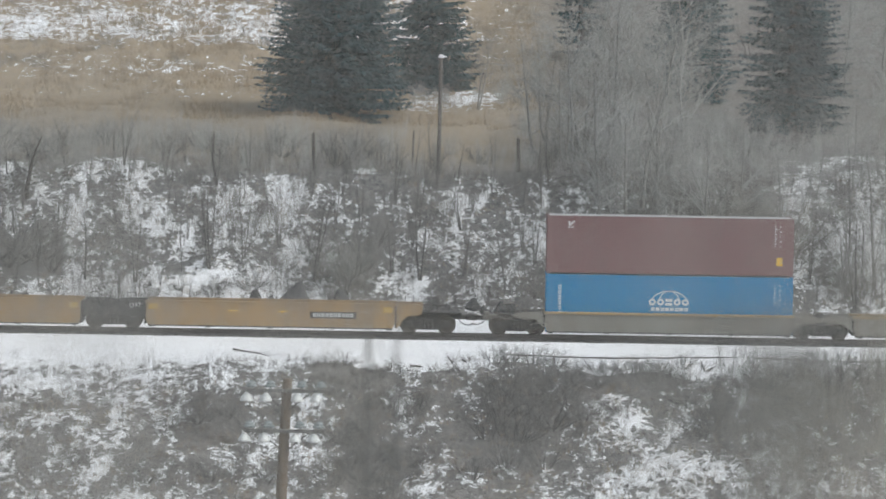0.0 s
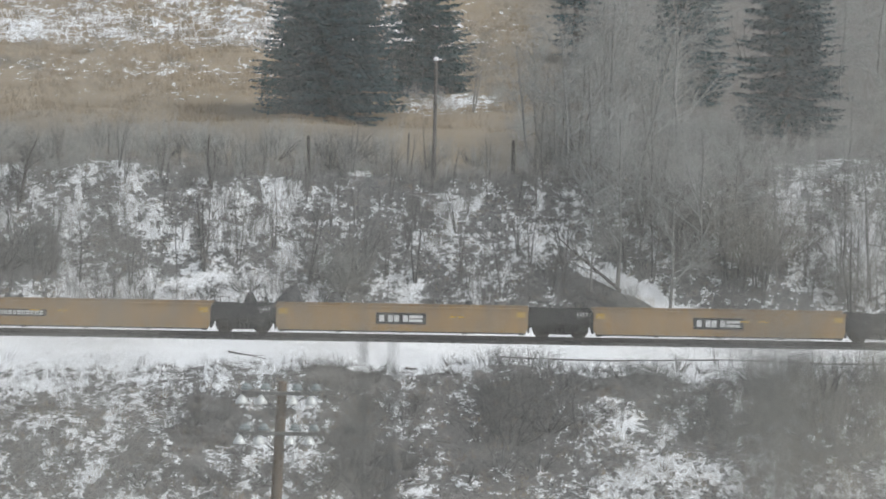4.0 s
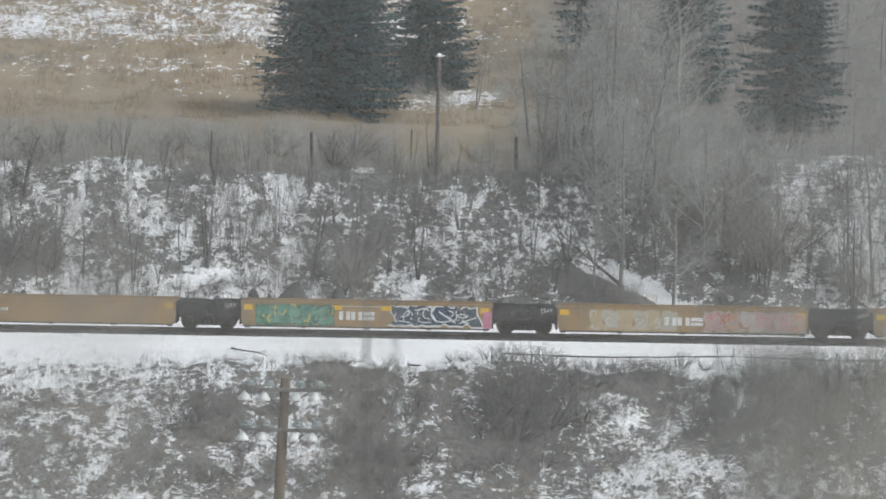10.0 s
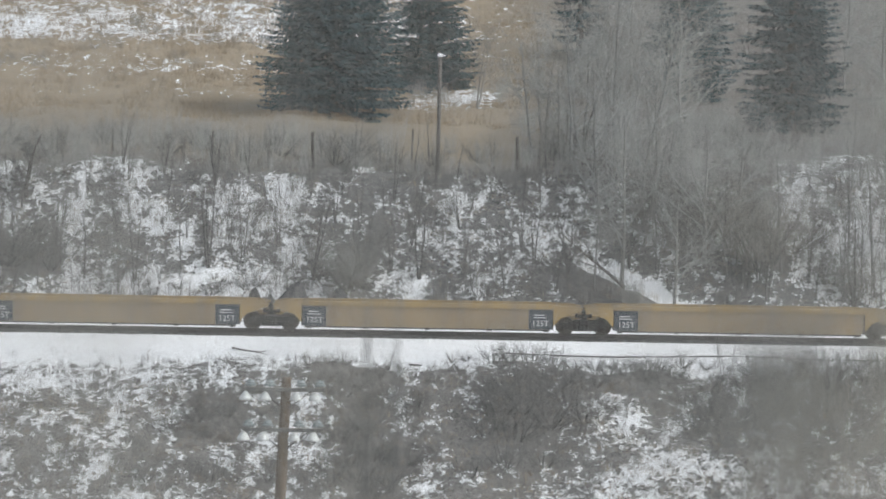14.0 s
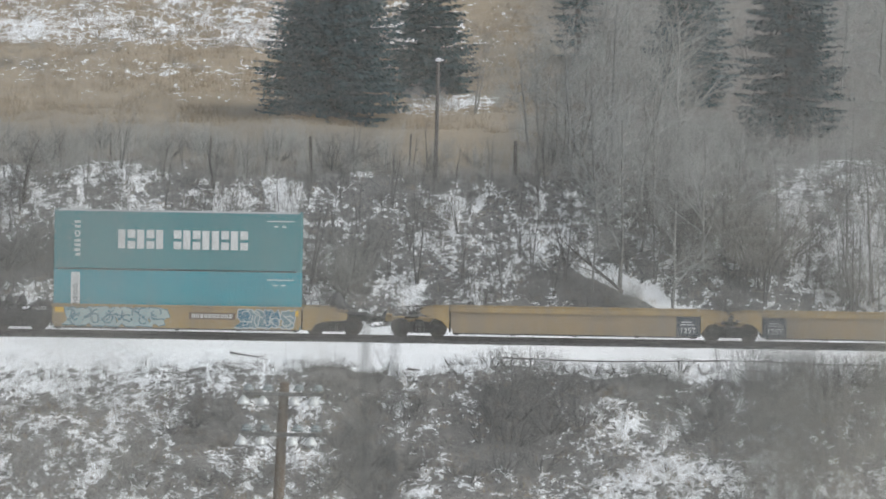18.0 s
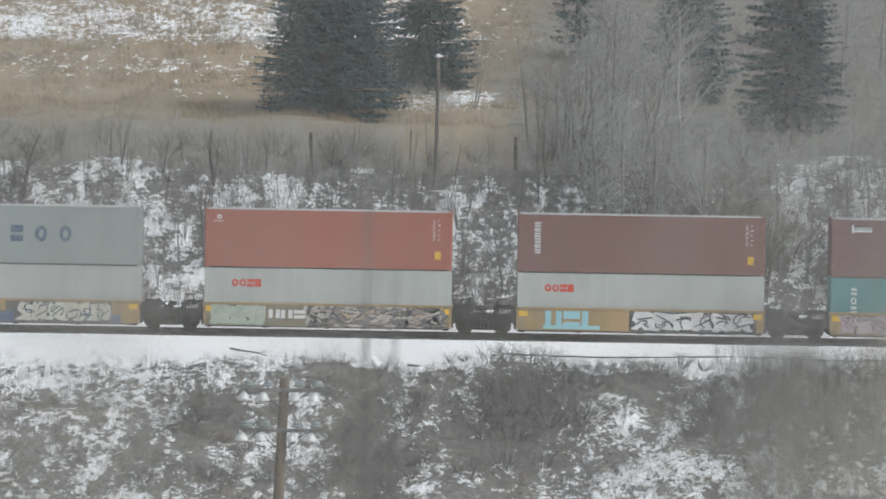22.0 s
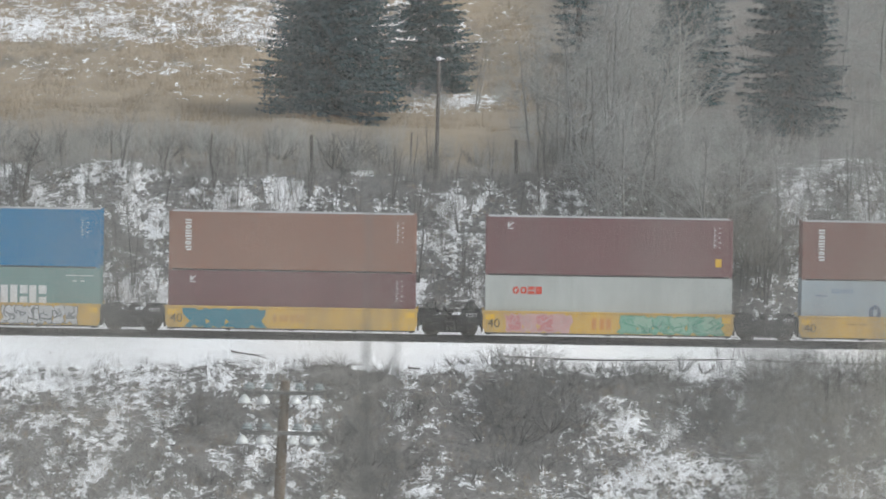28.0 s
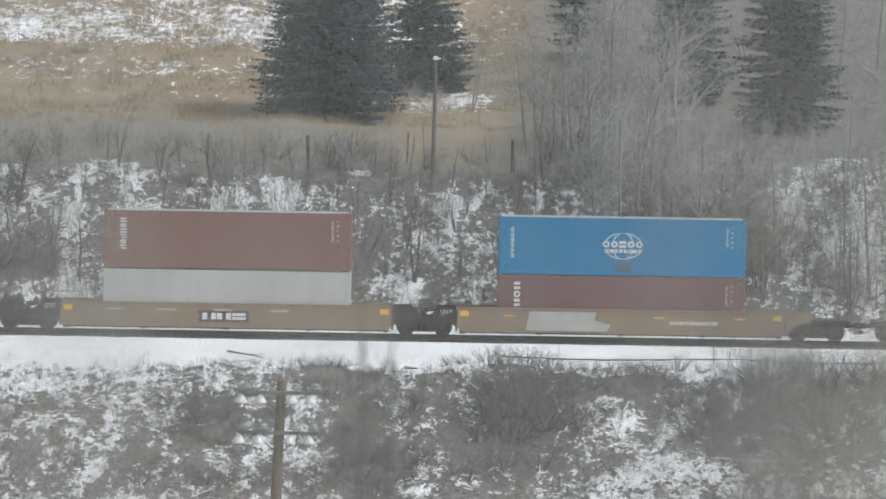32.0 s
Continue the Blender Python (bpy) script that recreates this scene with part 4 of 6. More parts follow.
def paint_unit(i, car, half, top, name):
    """Signs, stencils and sprayed paint on one well."""
    b = Marks(-1.361)
    b.car = car
    lo, hi = 0.31, top - 0.07
    full = -half + 0.15, half - 0.15
    pale, peach, pink, navy = (0.5, 0.48, 0.44), (0.52, 0.3, 0.2), (0.5, 0.29, 0.28), (0.04, 0.06, 0.1)
    if name in ("orange", "tan", "ochre", "yellow"):
        for s in (-1, 1):
            b.rect(s * (half - 0.35) - 0.22, s * (half - 0.35) + 0.22, top - 0.45, top - 0.18, (0.48, 0.31, 0.07) if name == "orange" and i not in (9, 10, 11) else YELLOW, 0.007)
            b.made("reflector", car, "yellow reflective patch")
    if name == "orange" and i < 8:
        rnd = random.Random(i)
        for _ in range(2):
            x = rnd.uniform(-4, 4)
            b.rect(x, x + 0.5, top - 0.5, top - 0.44, YELLOW, 0.006)
            b.made("reflector", car, "yellow reflective patch")
    if i == 3:
        sign(b, 3.1, 2.3, 0.33, 0.72)
    elif i in (4, 5, 6):
        sign(b, -0.05, 2.5, 0.58, 0.62)
    elif i == 7:
        sign(b, -3.2, 2.5, 0.36, 0.72)
    elif i == 8:
        sign(b, 3.1, 2.1, 0.26, 0.78, (0.2, 0.13, 0.07))
    elif i == 9:
        b.spray(9, full[0] + 1.2, full[1] - 0.2, lo, hi, 12, (0.42, 0.34, 0.3), [peach, (0.44, 0.42, 0.4), (0.36, 0.4, 0.46), peach, pink], navy)
        b.spray(29, -0.5, 0.9, lo, hi - 0.2, 2, navy, [WHITE], None)
    elif i == 10:
        b.spray(10, full[0] + 1.4, -0.4, lo, hi, 6, (0.42, 0.33, 0.2), [(0.46, 0.36, 0.22), (0.42, 0.4, 0.34)], (0.5, 0.5, 0.46))
        b.row("hhb", -0.9, 0.62, 0.6, 0.4, 0.05, WHITE, 0.015)
        b.spray(31, 1.2, full[1], lo, hi, 6, (0.42, 0.4, 0.36), [pink, peach, (0.5, 0.42, 0.38), pink], (0.45, 0.1, 0.08))
    elif i == 11:
        b.spray(11, full[0] + 0.6, -1.6, lo, hi, 7, (0.03, 0.12, 0.09), [(0.1, 0.28, 0.2), (0.16, 0.33, 0.24)], YELLOW)
        b.row("hhb", -1.35, 0.62, 0.55, 0.42, 0.05, WHITE, 0.015)
        for x in (-1.75, 0.7):
            b.rect(x, x + 0.55, hi - 0.32, hi - 0.1, YELLOW, 0.008)
            b.made("side_mark", car)
        b.rect(-1.4, 0.9, hi - 0.16, hi - 0.1, (0.5, 0.46, 0.4), 0.006)
        b.spray(33, 1.15, 5.6, lo, hi + 0.04, 4, WHITE, [navy, (0.05, 0.07, 0.09)], WHITE)
        b.rect(5.75, 6.2, lo, hi - 0.3, (0.5, 0.2, 0.27), 0.008)
    elif i == 12:
        sign(b, -3.0, 2.1, 0.28, 0.75, (0.25, 0.16, 0.07))
    elif name == "buff":
        ends = {13: (-1,), 17: (1,)}.get(i, (-1, 1))
        for s in ends:
            x = s * 5.58
            b.rect(x - 0.58, x + 0.58, 0.3, 1.28, (0.045, 0.055, 0.07), 0.006)
            b.rect(x - 0.3, x + 0.2, 0.98, 1.03, WHITE, 0.01)
            b.rect(x - 0.35, x + 0.3, 0.86, 0.9, WHITE, 0.01)
            part("stencil", STENCIL, car, "white load stencil", pose(x, -1.37, 0.58))
    first = 18   # first unit of the sprayed ochre car
    if i == first:
        b.spray(41, full[0] + 0.5, -0.6, lo, hi, 6, (0.06, 0.17, 0.22), [(0.36, 0.46, 0.46), (0.42, 0.5, 0.48)], (0.06, 0.17, 0.22), 0.06)
        sign(b, 1.75, 2.3, 0.34, 0.74, (0.12, 0.08, 0.06))
        b.spray(42, 3.0, full[1] - 0.2, lo, hi, 4, (0.5, 0.52, 0.5), [(0.06, 0.17, 0.24), (0.16, 0.25, 0.28)], (0.5, 0.52, 0.5))
    elif i == first + 1:
        b.spray(43, full[0] + 0.4, -1.0, lo, hi, 6, (0.16, 0.13, 0.15), [(0.4, 0.3, 0.33), (0.46, 0.38, 0.38)], (0.1, 0.1, 0.1), 0.06)
        b.spray(44, 0.5, 4.3, lo, hi + 0.05, 5, (0.5, 0.48, 0.42), [peach, (0.5, 0.24, 0.2), peach], (0.2, 0.4, 0.34))
    elif i == first + 2:
        b.row("hbi", -4.7, 0.36, 0.82, 0.9, 0.08, (0.3, 0.55, 0.6), 0.01)
        b.rect(-4.8, -2.0, 0.36, 0.55, (0.3, 0.55, 0.6), 0.008)
        b.rect(-1.5, -0.6, lo, hi, (0.42, 0.27, 0.12), 0.005)
        b.rect(-0.55, full[1] - 0.25, lo - 0.01, hi, (0.05, 0.05, 0.055), 0.005)
        b.spray(46, -0.4, full[1] - 0.4, lo, hi, 6, (0.025, 0.025, 0.03), [WHITE, (0.62, 0.6, 0.6)], (0.025, 0.025, 0.03), 0.04)
    elif i == first + 3:
        b.rect(full[0], full[1], lo - 0.01, hi - 0.05, (0.2, 0.17, 0.11), 0.005)
        b.spray(47, full[0] + 0.3, -3.2, lo, hi, 3, (0.32, 0.4, 0.32), [(0.42, 0.46, 0.38)], (0.5, 0.5, 0.46), 0.05)
        b.row("hhb", -2.9, 0.66, 0.56, 0.42, 0.06, WHITE, 0.012)
        b.spray(48, -0.9, full[1] - 0.3, lo, hi, 7, (0.055, 0.055, 0.06), [(0.2, 0.185, 0.185), (0.27, 0.23, 0.22)], (0.55, 0.5, 0.46))
        b.spray(49, -0.9, full[1] - 0.3, lo, hi, 5, (0.52, 0.47, 0.42), [(0.13, 0.12, 0.125)], (0.55, 0.38, 0.2), -0.12)
    elif i == first + 4:
        b.spray(51, full[0] + 0.1, -3.7, lo, hi, 3, (0.03, 0.06, 0.12), [(0.05, 0.12, 0.22), (0.07, 0.15, 0.25)], (0.4, 0.5, 0.55), 0.08)
        sign(b, -2.2, 2.4, 0.36, 0.72)
        b.rect(-0.5, 4.7, lo, hi - 0.02, (0.09, 0.09, 0.085), 0.005)
        b.rect(-0.9, -0.1, lo, lo + 0.5, (0.06, 0.1, 0.2), 0.0065)
        b.rect(4.5, 5.2, lo, lo + 0.4, (0.12, 0.14, 0.2), 0.0065)
        b.spray(52, 0.1, 4.6, lo, hi, 6, (0.06, 0.1, 0.14), [(0.62, 0.6, 0.5), (0.55, 0.52, 0.42)], (0.06, 0.1, 0.14), 0.05)
    elif i == first + 5:
        b.spray(53, full[0] + 0.8, 0.2, lo - 0.03, hi + 0.05, 5, (0.05, 0.17, 0.25), [(0.05, 0.17, 0.25)], (0.1, 0.24, 0.33), 0.2)
        sign(b, 2.2, 3.0, 0.32, 0.78)
    elif i == first + 6:
        b.spray(54, -1.4, 1.8, lo + 0.1, hi - 0.1, 3, (0.5, 0.36, 0.12), [(0.45, 0.33, 0.13)], (0.5, 0.2, 0.06), 0.1)
        for x in (-3.8, -3.2, -2.0, 2.3, 3.0):
            b.rect(x, x + 0.4, hi - 0.35, hi - 0.3, (0.2, 0.14, 0.06), 0.006)
            b.made("side_mark", car)
    elif i == first + 7:
        b.spray(55, full[0] + 1.0, -2.0, lo, hi, 4, (0.52, 0.34, 0.33), [(0.5, 0.2, 0.2), (0.52, 0.32, 0.3)], (0.52, 0.4, 0.38))
        b.row("hi", -0.8, 0.5, 0.6, 0.55, 0.1, (0.55, 0.24, 0.06), 0.012)
        b.spray(56, 0.5, full[1] - 0.5, lo, hi, 6, (0.1, 0.3, 0.2), [(0.2, 0.4, 0.3), (0.3, 0.45, 0.34)], (0.06, 0.2, 0.14))
    elif i == first + 8:
        b.spray(57, full[0] + 0.9, -1.4, lo, hi, 4, (0.05, 0.2, 0.26), [(0.05, 0.2, 0.26)], None, 0.2)
        b.row("hhb", -0.9, 0.62, 0.5, 0.34, 0.05, (0.5, 0.28, 0.08), 0.008)
    elif i == first + 9:
        sign(b, -2.0, 3.0, 0.3, 0.72)
        b.spray(58, 1.3, 5.0, lo, hi + 0.05, 6, (0.1, 0.11, 0.12), [(0.58, 0.58, 0.58), (0.5, 0.5, 0.5)], (0.16, 0.17, 0.18), 0.06)
    elif i == first + 10:
        b.shape([(-4.7, 0.4), (-4.5, 1.34), (-1.2, 1.34), (-1.3, 0.95), (-0.5, 0.72), (-0.7, 0.4)], (0.42, 0.41, 0.38), 0.006)
        sign(b, 3.6, 2.7, 0.3, 0.72, (0.28, 0.19, 0.1))
        for x in (-5.8, 1.6, 5.6):
            b.made("side_mark", car)
            b.rect(x, x + 0.55, top - 0.42, top - 0.35, YELLOW, 0.007)
    elif i == first + 11:
        sign(b, -0.1, 2.5, 0.58, 0.55, (0.08, 0.07, 0.06))
        for x in (-6.0, -3.4, -0.6, 2.2):
            b.rect(x, x + 0.9, top - 0.4, top - 0.32, (0.5, 0.45, 0.36), 0.006)
            b.made("side_mark", car)
    if name == "yellow":
        part("stencil", FORTY, car, "dark stencilled number", pose(-half + 0.55, -1.363, 0.72))
    b.made("side_mark", car)


SAYS = {"grey": "grimy grey well car with a yellow top edge", "orange": "faded orange articulated well car, empty",
        "buff": "dusty buff well car with yellow top edge, empty", "ochre": "ochre well car covered in sprayed paint",
        "yellow": "bright yellow well car with sprayed paint", "tan": "long dusty tan well car on the rails"}


def build_train():
    i = 0
    for name, at in CARS:
        for j in range(len(at) - 1):
            i += 1
            # the second unit from the front carries the first load
            number = i
            car, half = car_unit(at[j], at[j + 1], STYLE[name], j == 0 and i > 1, j == len(at) - 2 and i < 31, SAYS[name])
            paint_unit(number, car, half, STYLE[name][3], name)
            load = LOADS.get({2: 1}.get(number, number - 1 if number > 17 else None))
            if load:
                mid = (at[j] + at[j + 1]) / 2
                for (colour, label, marks), z in zip(load, (0.23 + 2.896, 0.23)):
                    mark_container(container(mid, z, BOX[colour], label), marks.split())


build_train()

# ---- plants: bare winter wood ----
def limb(out, rnd, p, d, length, r, level, kids, spread, lift, wob, bits=3):
    """One stem of a few straight pieces with its side shoots, added to out as (from, to, radius, radius, level)."""
    p, d, step = Vector(p), Vector(d).normalized(), length / bits
    spots = []
    for i in range(bits):
        q = p + d * step
        r0, r1 = r * (1 - 0.8 * i / bits), r * (1 - 0.8 * (i + 1) / bits)
        out.append((p, q, r0, r1, level))
        spots.append((p, q, d.copy(), r0))
        p = q
        d = (d + Vector((rnd.uniform(-wob, wob), rnd.uniform(-wob, wob), rnd.uniform(-wob, wob) + lift))).normalized()
    if level <= 0:
        return
    for i in range(kids):
        t = (i + rnd.uniform(0.2, 1.0)) / kids
        t = 0.18 + 0.82 * t
        j = min(bits - 1, int(t * bits))
        a, b, dd, rr = spots[j]
        at = a.lerp(b, t * bits - j)
        side = Vector((rnd.gauss(0, 1), rnd.gauss(0, 1), rnd.gauss(0, 0.4)))
        side = (side - dd * side.dot(dd)).normalized()
        s = spread * rnd.uniform(0.7, 1.3)
        limb(out, rnd, at, dd * math.cos(s) + side * math.sin(s), length * rnd.uniform(0.32, 0.58) * (1.15 - 0.5 * t), rr * 0.55,
             level - 1, max(2, int(kids * 0.75)), spread, lift, wob * 1.2, 2 if level > 1 else 1)


def wood_arrays(segs, sides=3, pointed=False):
    """Tapered sticks as arrays of vertices and faces; pointed ones run out to a tip."""
    a, b = np.array([s[0] for s in segs], float), np.array([s[1] for s in segs], float)
    r0, r1 = np.array([s[2] for s in segs]), np.array([s[3] for s in segs])
    d = b - a
    d /= np.linalg.norm(d, axis=1)[:, None] + 1e-9
    ref = np.where(np.abs(d[:, 2:3]) < 0.9, np.array([[0, 0, 1.0]]), np.array([[1.0, 0, 0]]))
    u = np.cross(d, ref)
    u /= np.linalg.norm(u, axis=1)[:, None]
    w = np.cross(d, u)
    n, k = len(segs), np.arange(sides)
    if pointed:
        ring = [a + (u * math.cos(2 * math.pi * i / sides) + w * math.sin(2 * math.pi * i / sides)) * r0[:, None] for i in range(sides)]
        v = np.stack(ring + [b + d * r0[:, None]], 1)
        f = np.stack([k, (k + 1) % sides, np.full(sides, sides)], 1)
        f = (f[None] + (np.arange(n) * (sides + 1))[:, None, None]).reshape(-1, 3)
        return v.reshape(-1, 3), f
    rings = []
    for c, r in ((a, r0), (b, r1)):
        for i in range(sides):
            t = 2 * math.pi * i / sides
            rings.append(c + (u * math.cos(t) + w * math.sin(t)) * r[:, None])
    v = np.stack(rings, 1)
    f = np.stack([k, (k + 1) % sides, (k + 1) % sides + sides, k + sides], 1)
    f = (f[None] + (np.arange(n) * 2 * sides)[:, None, None]).reshape(-1, 4)
    return v.reshape(-1, 3), f


def chains(segs):
    """The runs of pieces that follow on from one another."""
    out = []
    for s in segs:
        if out and out[-1][-1][1] is s[0]:
            out[-1].append(s)
        else:
            out.append([s])
    return out


def stem_mesh(name, run, m, sides=6):
    """One unbroken tapering stem."""
    pts = [run[0][0]] + [s[1] for s in run]
    radii = [run[0][2]] + [s[3] for s in run]
    v = []
    for i, (p, r) in enumerate(zip(pts, radii)):
        d = (pts[min(i + 1, len(pts) - 1)] - pts[max(0, i - 1)]).normalized()
        u = d.cross(Vector((0.13, 0.99, 0.0))).normalized()
        w = d.cross(u)
        v += [tuple(p + (u * math.cos(2 * math.pi * k / sides) + w * math.sin(2 * math.pi * k / sides)) * r) for k in range(sides)]
    f = [(i * sides + k, i * sides + (k + 1) % sides, (i + 1) * sides + (k + 1) % sides, (i + 1) * sides + k)
         for i in range(len(run)) for k in range(sides)]
    return flat_mesh(name, np.array(v), np.array(f), m)


def wood_mesh(name, segs, m, sides=3, pointed=False):
    v, f = wood_arrays(segs, sides, pointed)
    return flat_mesh(name, v, f, m)


def make_plant(seed, stems, tall, r, level, kids, spread, lift, wob, lean, base=0.15, bits=3):
    rnd, out = random.Random(seed), []
    for _ in range(stems):
        a, s = rnd.uniform(0, 2 * math.pi), lean * math.sqrt(rnd.random())
        limb(out, rnd, (math.cos(a) * base * rnd.random(), math.sin(a) * base * rnd.random(), -0.08),
             (math.cos(a) * math.sin(s), math.sin(a) * math.sin(s), math.cos(s)), tall * rnd.uniform(0.65, 1.0), r, level, kids, spread, lift, wob, bits)
    return out


class Kind:
    """A plant kind: shared meshes of its thick and its thin wood, in several forms."""

    def __init__(self, name, forms, thick, thin, split):
        self.name, self.forms = name, []
        for segs in forms:
            big = [s for s in segs if s[4] >= split]
            fine = [s for s in segs if s[4] < split]
            trunks = [stem_mesh("trunk", q, thick) for q in chains(big)]
            self.forms.append((trunks if len(trunks) < 6 else [wood_mesh("stem_clump", big, thick, 5)], wood_mesh("twig_crown", fine, thin, 3, True) if fine else None))

    def plant(self, x, y, size, turn, form, label, category, group, tilt=(0, 0), sink=0.05):
        z = height(x, y) - sink
        m = pose(x, y, z, tilt[0], tilt[1], turn) @ Matrix.Diagonal((size, size, size, 1))
        ob = thing(self.name, m, label, category, group)
        big, fine = self.forms[form % len(self.forms)]
        for me in big:
            part("trunk" if category == "tree" else "stem_clump", me, ob)
        if fine:
            part("crown" if category == "tree" else "twig_crown", fine, ob)
        return ob


SHRUBS = Kind("shrub", [make_plant(100 + i, 14, 1.05, 0.024, 2, 5, 0.95, 0.02, 0.45, 1.3, 0.1) for i in range(5)], M_BROWNTWIG, M_BROWNTWIG, 2)
BUSHES = Kind("bush", [make_plant(120 + i, 17, 2.2, 0.032, 2, 7, 0.8, 0.02, 0.42, 1.15, 0.6) for i in range(4)], M_BUSH, M_BUSH, 2)
FAWNS = Kind("dense_bush", [make_plant(125 + i, 5, 3.9, 0.035, 3, 12, 1.0, 0.03, 0.34, 0.35, 0.4, 6) for i in range(2)], M_BUSH, M_FAWN, 3)
SAPLINGS = Kind("sapling", [make_plant(140 + i, 1 + i % 3, 4.6, 0.058, 2, 9, 0.55, 0.1, 0.1, 0.14, 0.12, 5) for i in range(6)], M_DIMBARK, M_BROWNTWIG, 2)
ASPENS = Kind("aspen_tree", [make_plant(160 + i, 1, 10.5, 0.125, 3, 15, 0.85, 0.04, 0.11, 0.08, 0.05, 7) for i in range(4)], M_BARK, M_CROWN, 3)
PALES = Kind("pale_tree", [make_plant(180 + i, 2, 8.5, 0.1, 3, 11, 0.6, 0.06, 0.14, 0.3, 0.15, 6) for i in range(3)], M_PALEBARK, M_PALEBARK, 3)
TALLBUSHES = Kind("tall_bush", [make_plant(130 + i, 26, 5.2, 0.036, 2, 13, 0.6, 0.04, 0.2, 0.6, 0.9) for i in range(2)], M_TWIG, M_TWIG, 2)
SPREADS = Kind("spreading_tree", [make_plant(190 + i, 1, 4.6, 0.17, 3, 13, 1.05, 0.06, 0.16, 0.06, 0.1, 5) for i in range(2)], M_DARKBARK, M_BUSH, 3)


def spruce_forms(seed, tall, reach, whorl, keep=1.0, gap=1.0):
    """A spruce: boughs with hanging sprays of needles. The sprays are small leaf-shaped blades; gap: how far apart the tiers stand."""
    rnd = random.Random(seed)
    wood, v = [], []
    z = 0.35
    while z < tall - 0.3:
        t = z / tall
        n = max(3, int(whorl * (1 - 0.55 * t)))
        for i in range(n):
            if rnd.random() > keep:
                continue
            a = 2 * math.pi * (i + rnd.random() * 0.9) / n
            length = reach * (1 - t) ** 0.68 * (rnd.uniform(0.76, 1.06) if gap < 1 else rnd.uniform(0.6, 1.1)) * (0.78 + 0.22 * smooth(0, 2.2, z))
            d = Vector((math.cos(a), math.sin(a), -0.08 - 0.25 * (1 - t)))
            p = Vector((0, 0, z + rnd.uniform(-0.25, 0.25)))
            side = Vector((-math.sin(a), math.cos(a), 0))
            bits = max(4, int(length / 0.3))
            for j in range(bits):
                s = (j + 1) / bits
                q = p + d * (length / bits)
                wood.append((p, q, 0.03 * (1 - s) + 0.006, 0.03 * (1 - s) + 0.004, 0))
                d = (d + Vector((0, 0, 0.42 / bits))).normalized()
                w = (0.2 + 0.5 * math.sin(math.pi * min(1, s * 0.85 + 0.1))) * min(0.75, length * 0.35)
                # the inner boughs are hidden by the outer ones
                for _ in range(9 if s > 0.45 else 4):
                    out = (side * rnd.uniform(-1.1, 1.1) + d * rnd.uniform(0.3, 0.9) + Vector((0, 0, rnd.uniform(-0.75, 0.15)))).normalized()
                    base = p.lerp(q, rnd.random())
                    tip = base + out * w * rnd.uniform(0.6, 1.2)
                    wide = out.cross(Vector((rnd.gauss(0, 0.5), rnd.gauss(0, 0.5), 1))).normalized() * (0.04 + 0.05 * rnd.random())
                    mid = base.lerp(tip, 0.5)
                    v += [base, mid + wide, tip, mid - wide]
                p = q
        z += gap * rnd.uniform(0.26, 0.38) * (1.15 - 0.3 * t) * (1.0 if z < 10 else 2.2)
    f = np.arange(len(v)).reshape(-1, 4)
    return wood, flat_mesh("crown", np.array([tuple(q) for q in v]), f, M_NEEDLE)


def build_spruces():
    for seed, x, y, tall, reach, whorl, keep, gap, label in (
            (1, -6.55, 39.5, 16.5, 5.3, 18, 1.0, 0.75, "broad dark green spruce with boughs to the ground"),
            (2, -1.05, 51.3, 8.9, 3.8, 15, 1.0, 0.75, "dark spruce growing close beside a larger one"),
            (3, 14.4, 50.0, 17.0, 3.3, 20, 0.95, 1.0, "tall thin-branched spruce among bare trees"),
            (4, 19.4, 34.6, 18.0, 3.7, 20, 0.95, 1.1, "tall spruce with drooping boughs and gaps"),
            (5, 8.2, 64.0, 13.0, 2.6, 10, 0.6, 1.4, "thin spruce standing behind bare trees on the hillside")):
        wood, crown = spruce_forms(seed, tall, reach, whorl, keep, gap)
        tree = thing("spruce_tree", pose(x, y, height(x, y) - 0.1), label, "tree", "spruces on the hillside")
        b = Build()
        b.tube((0, 0, 0), (0, 0, tall), 0.03 * tall * 0.6, 0.02, 9)
        part("trunk", b.mesh("trunk", M_DARKBARK), tree)
        part("bough_frame", wood_mesh("bough_frame", wood, M_DARKBARK, 3, True), tree)
        part("crown", crown, tree, "dense dark needles")


build_spruces()


def scatter(rnd, n, x0, x1, y0, y1, apart=0.0):
    out = []
    tries = 0
    while len(out) < n and tries < n * 30:
        tries += 1
        x, y = rnd.uniform(x0, x1), rnd.uniform(y0, y1)
        if all((x - a) ** 2 + (y - b) ** 2 > apart * apart for a, b in out):
            out.append((x, y))
    return out


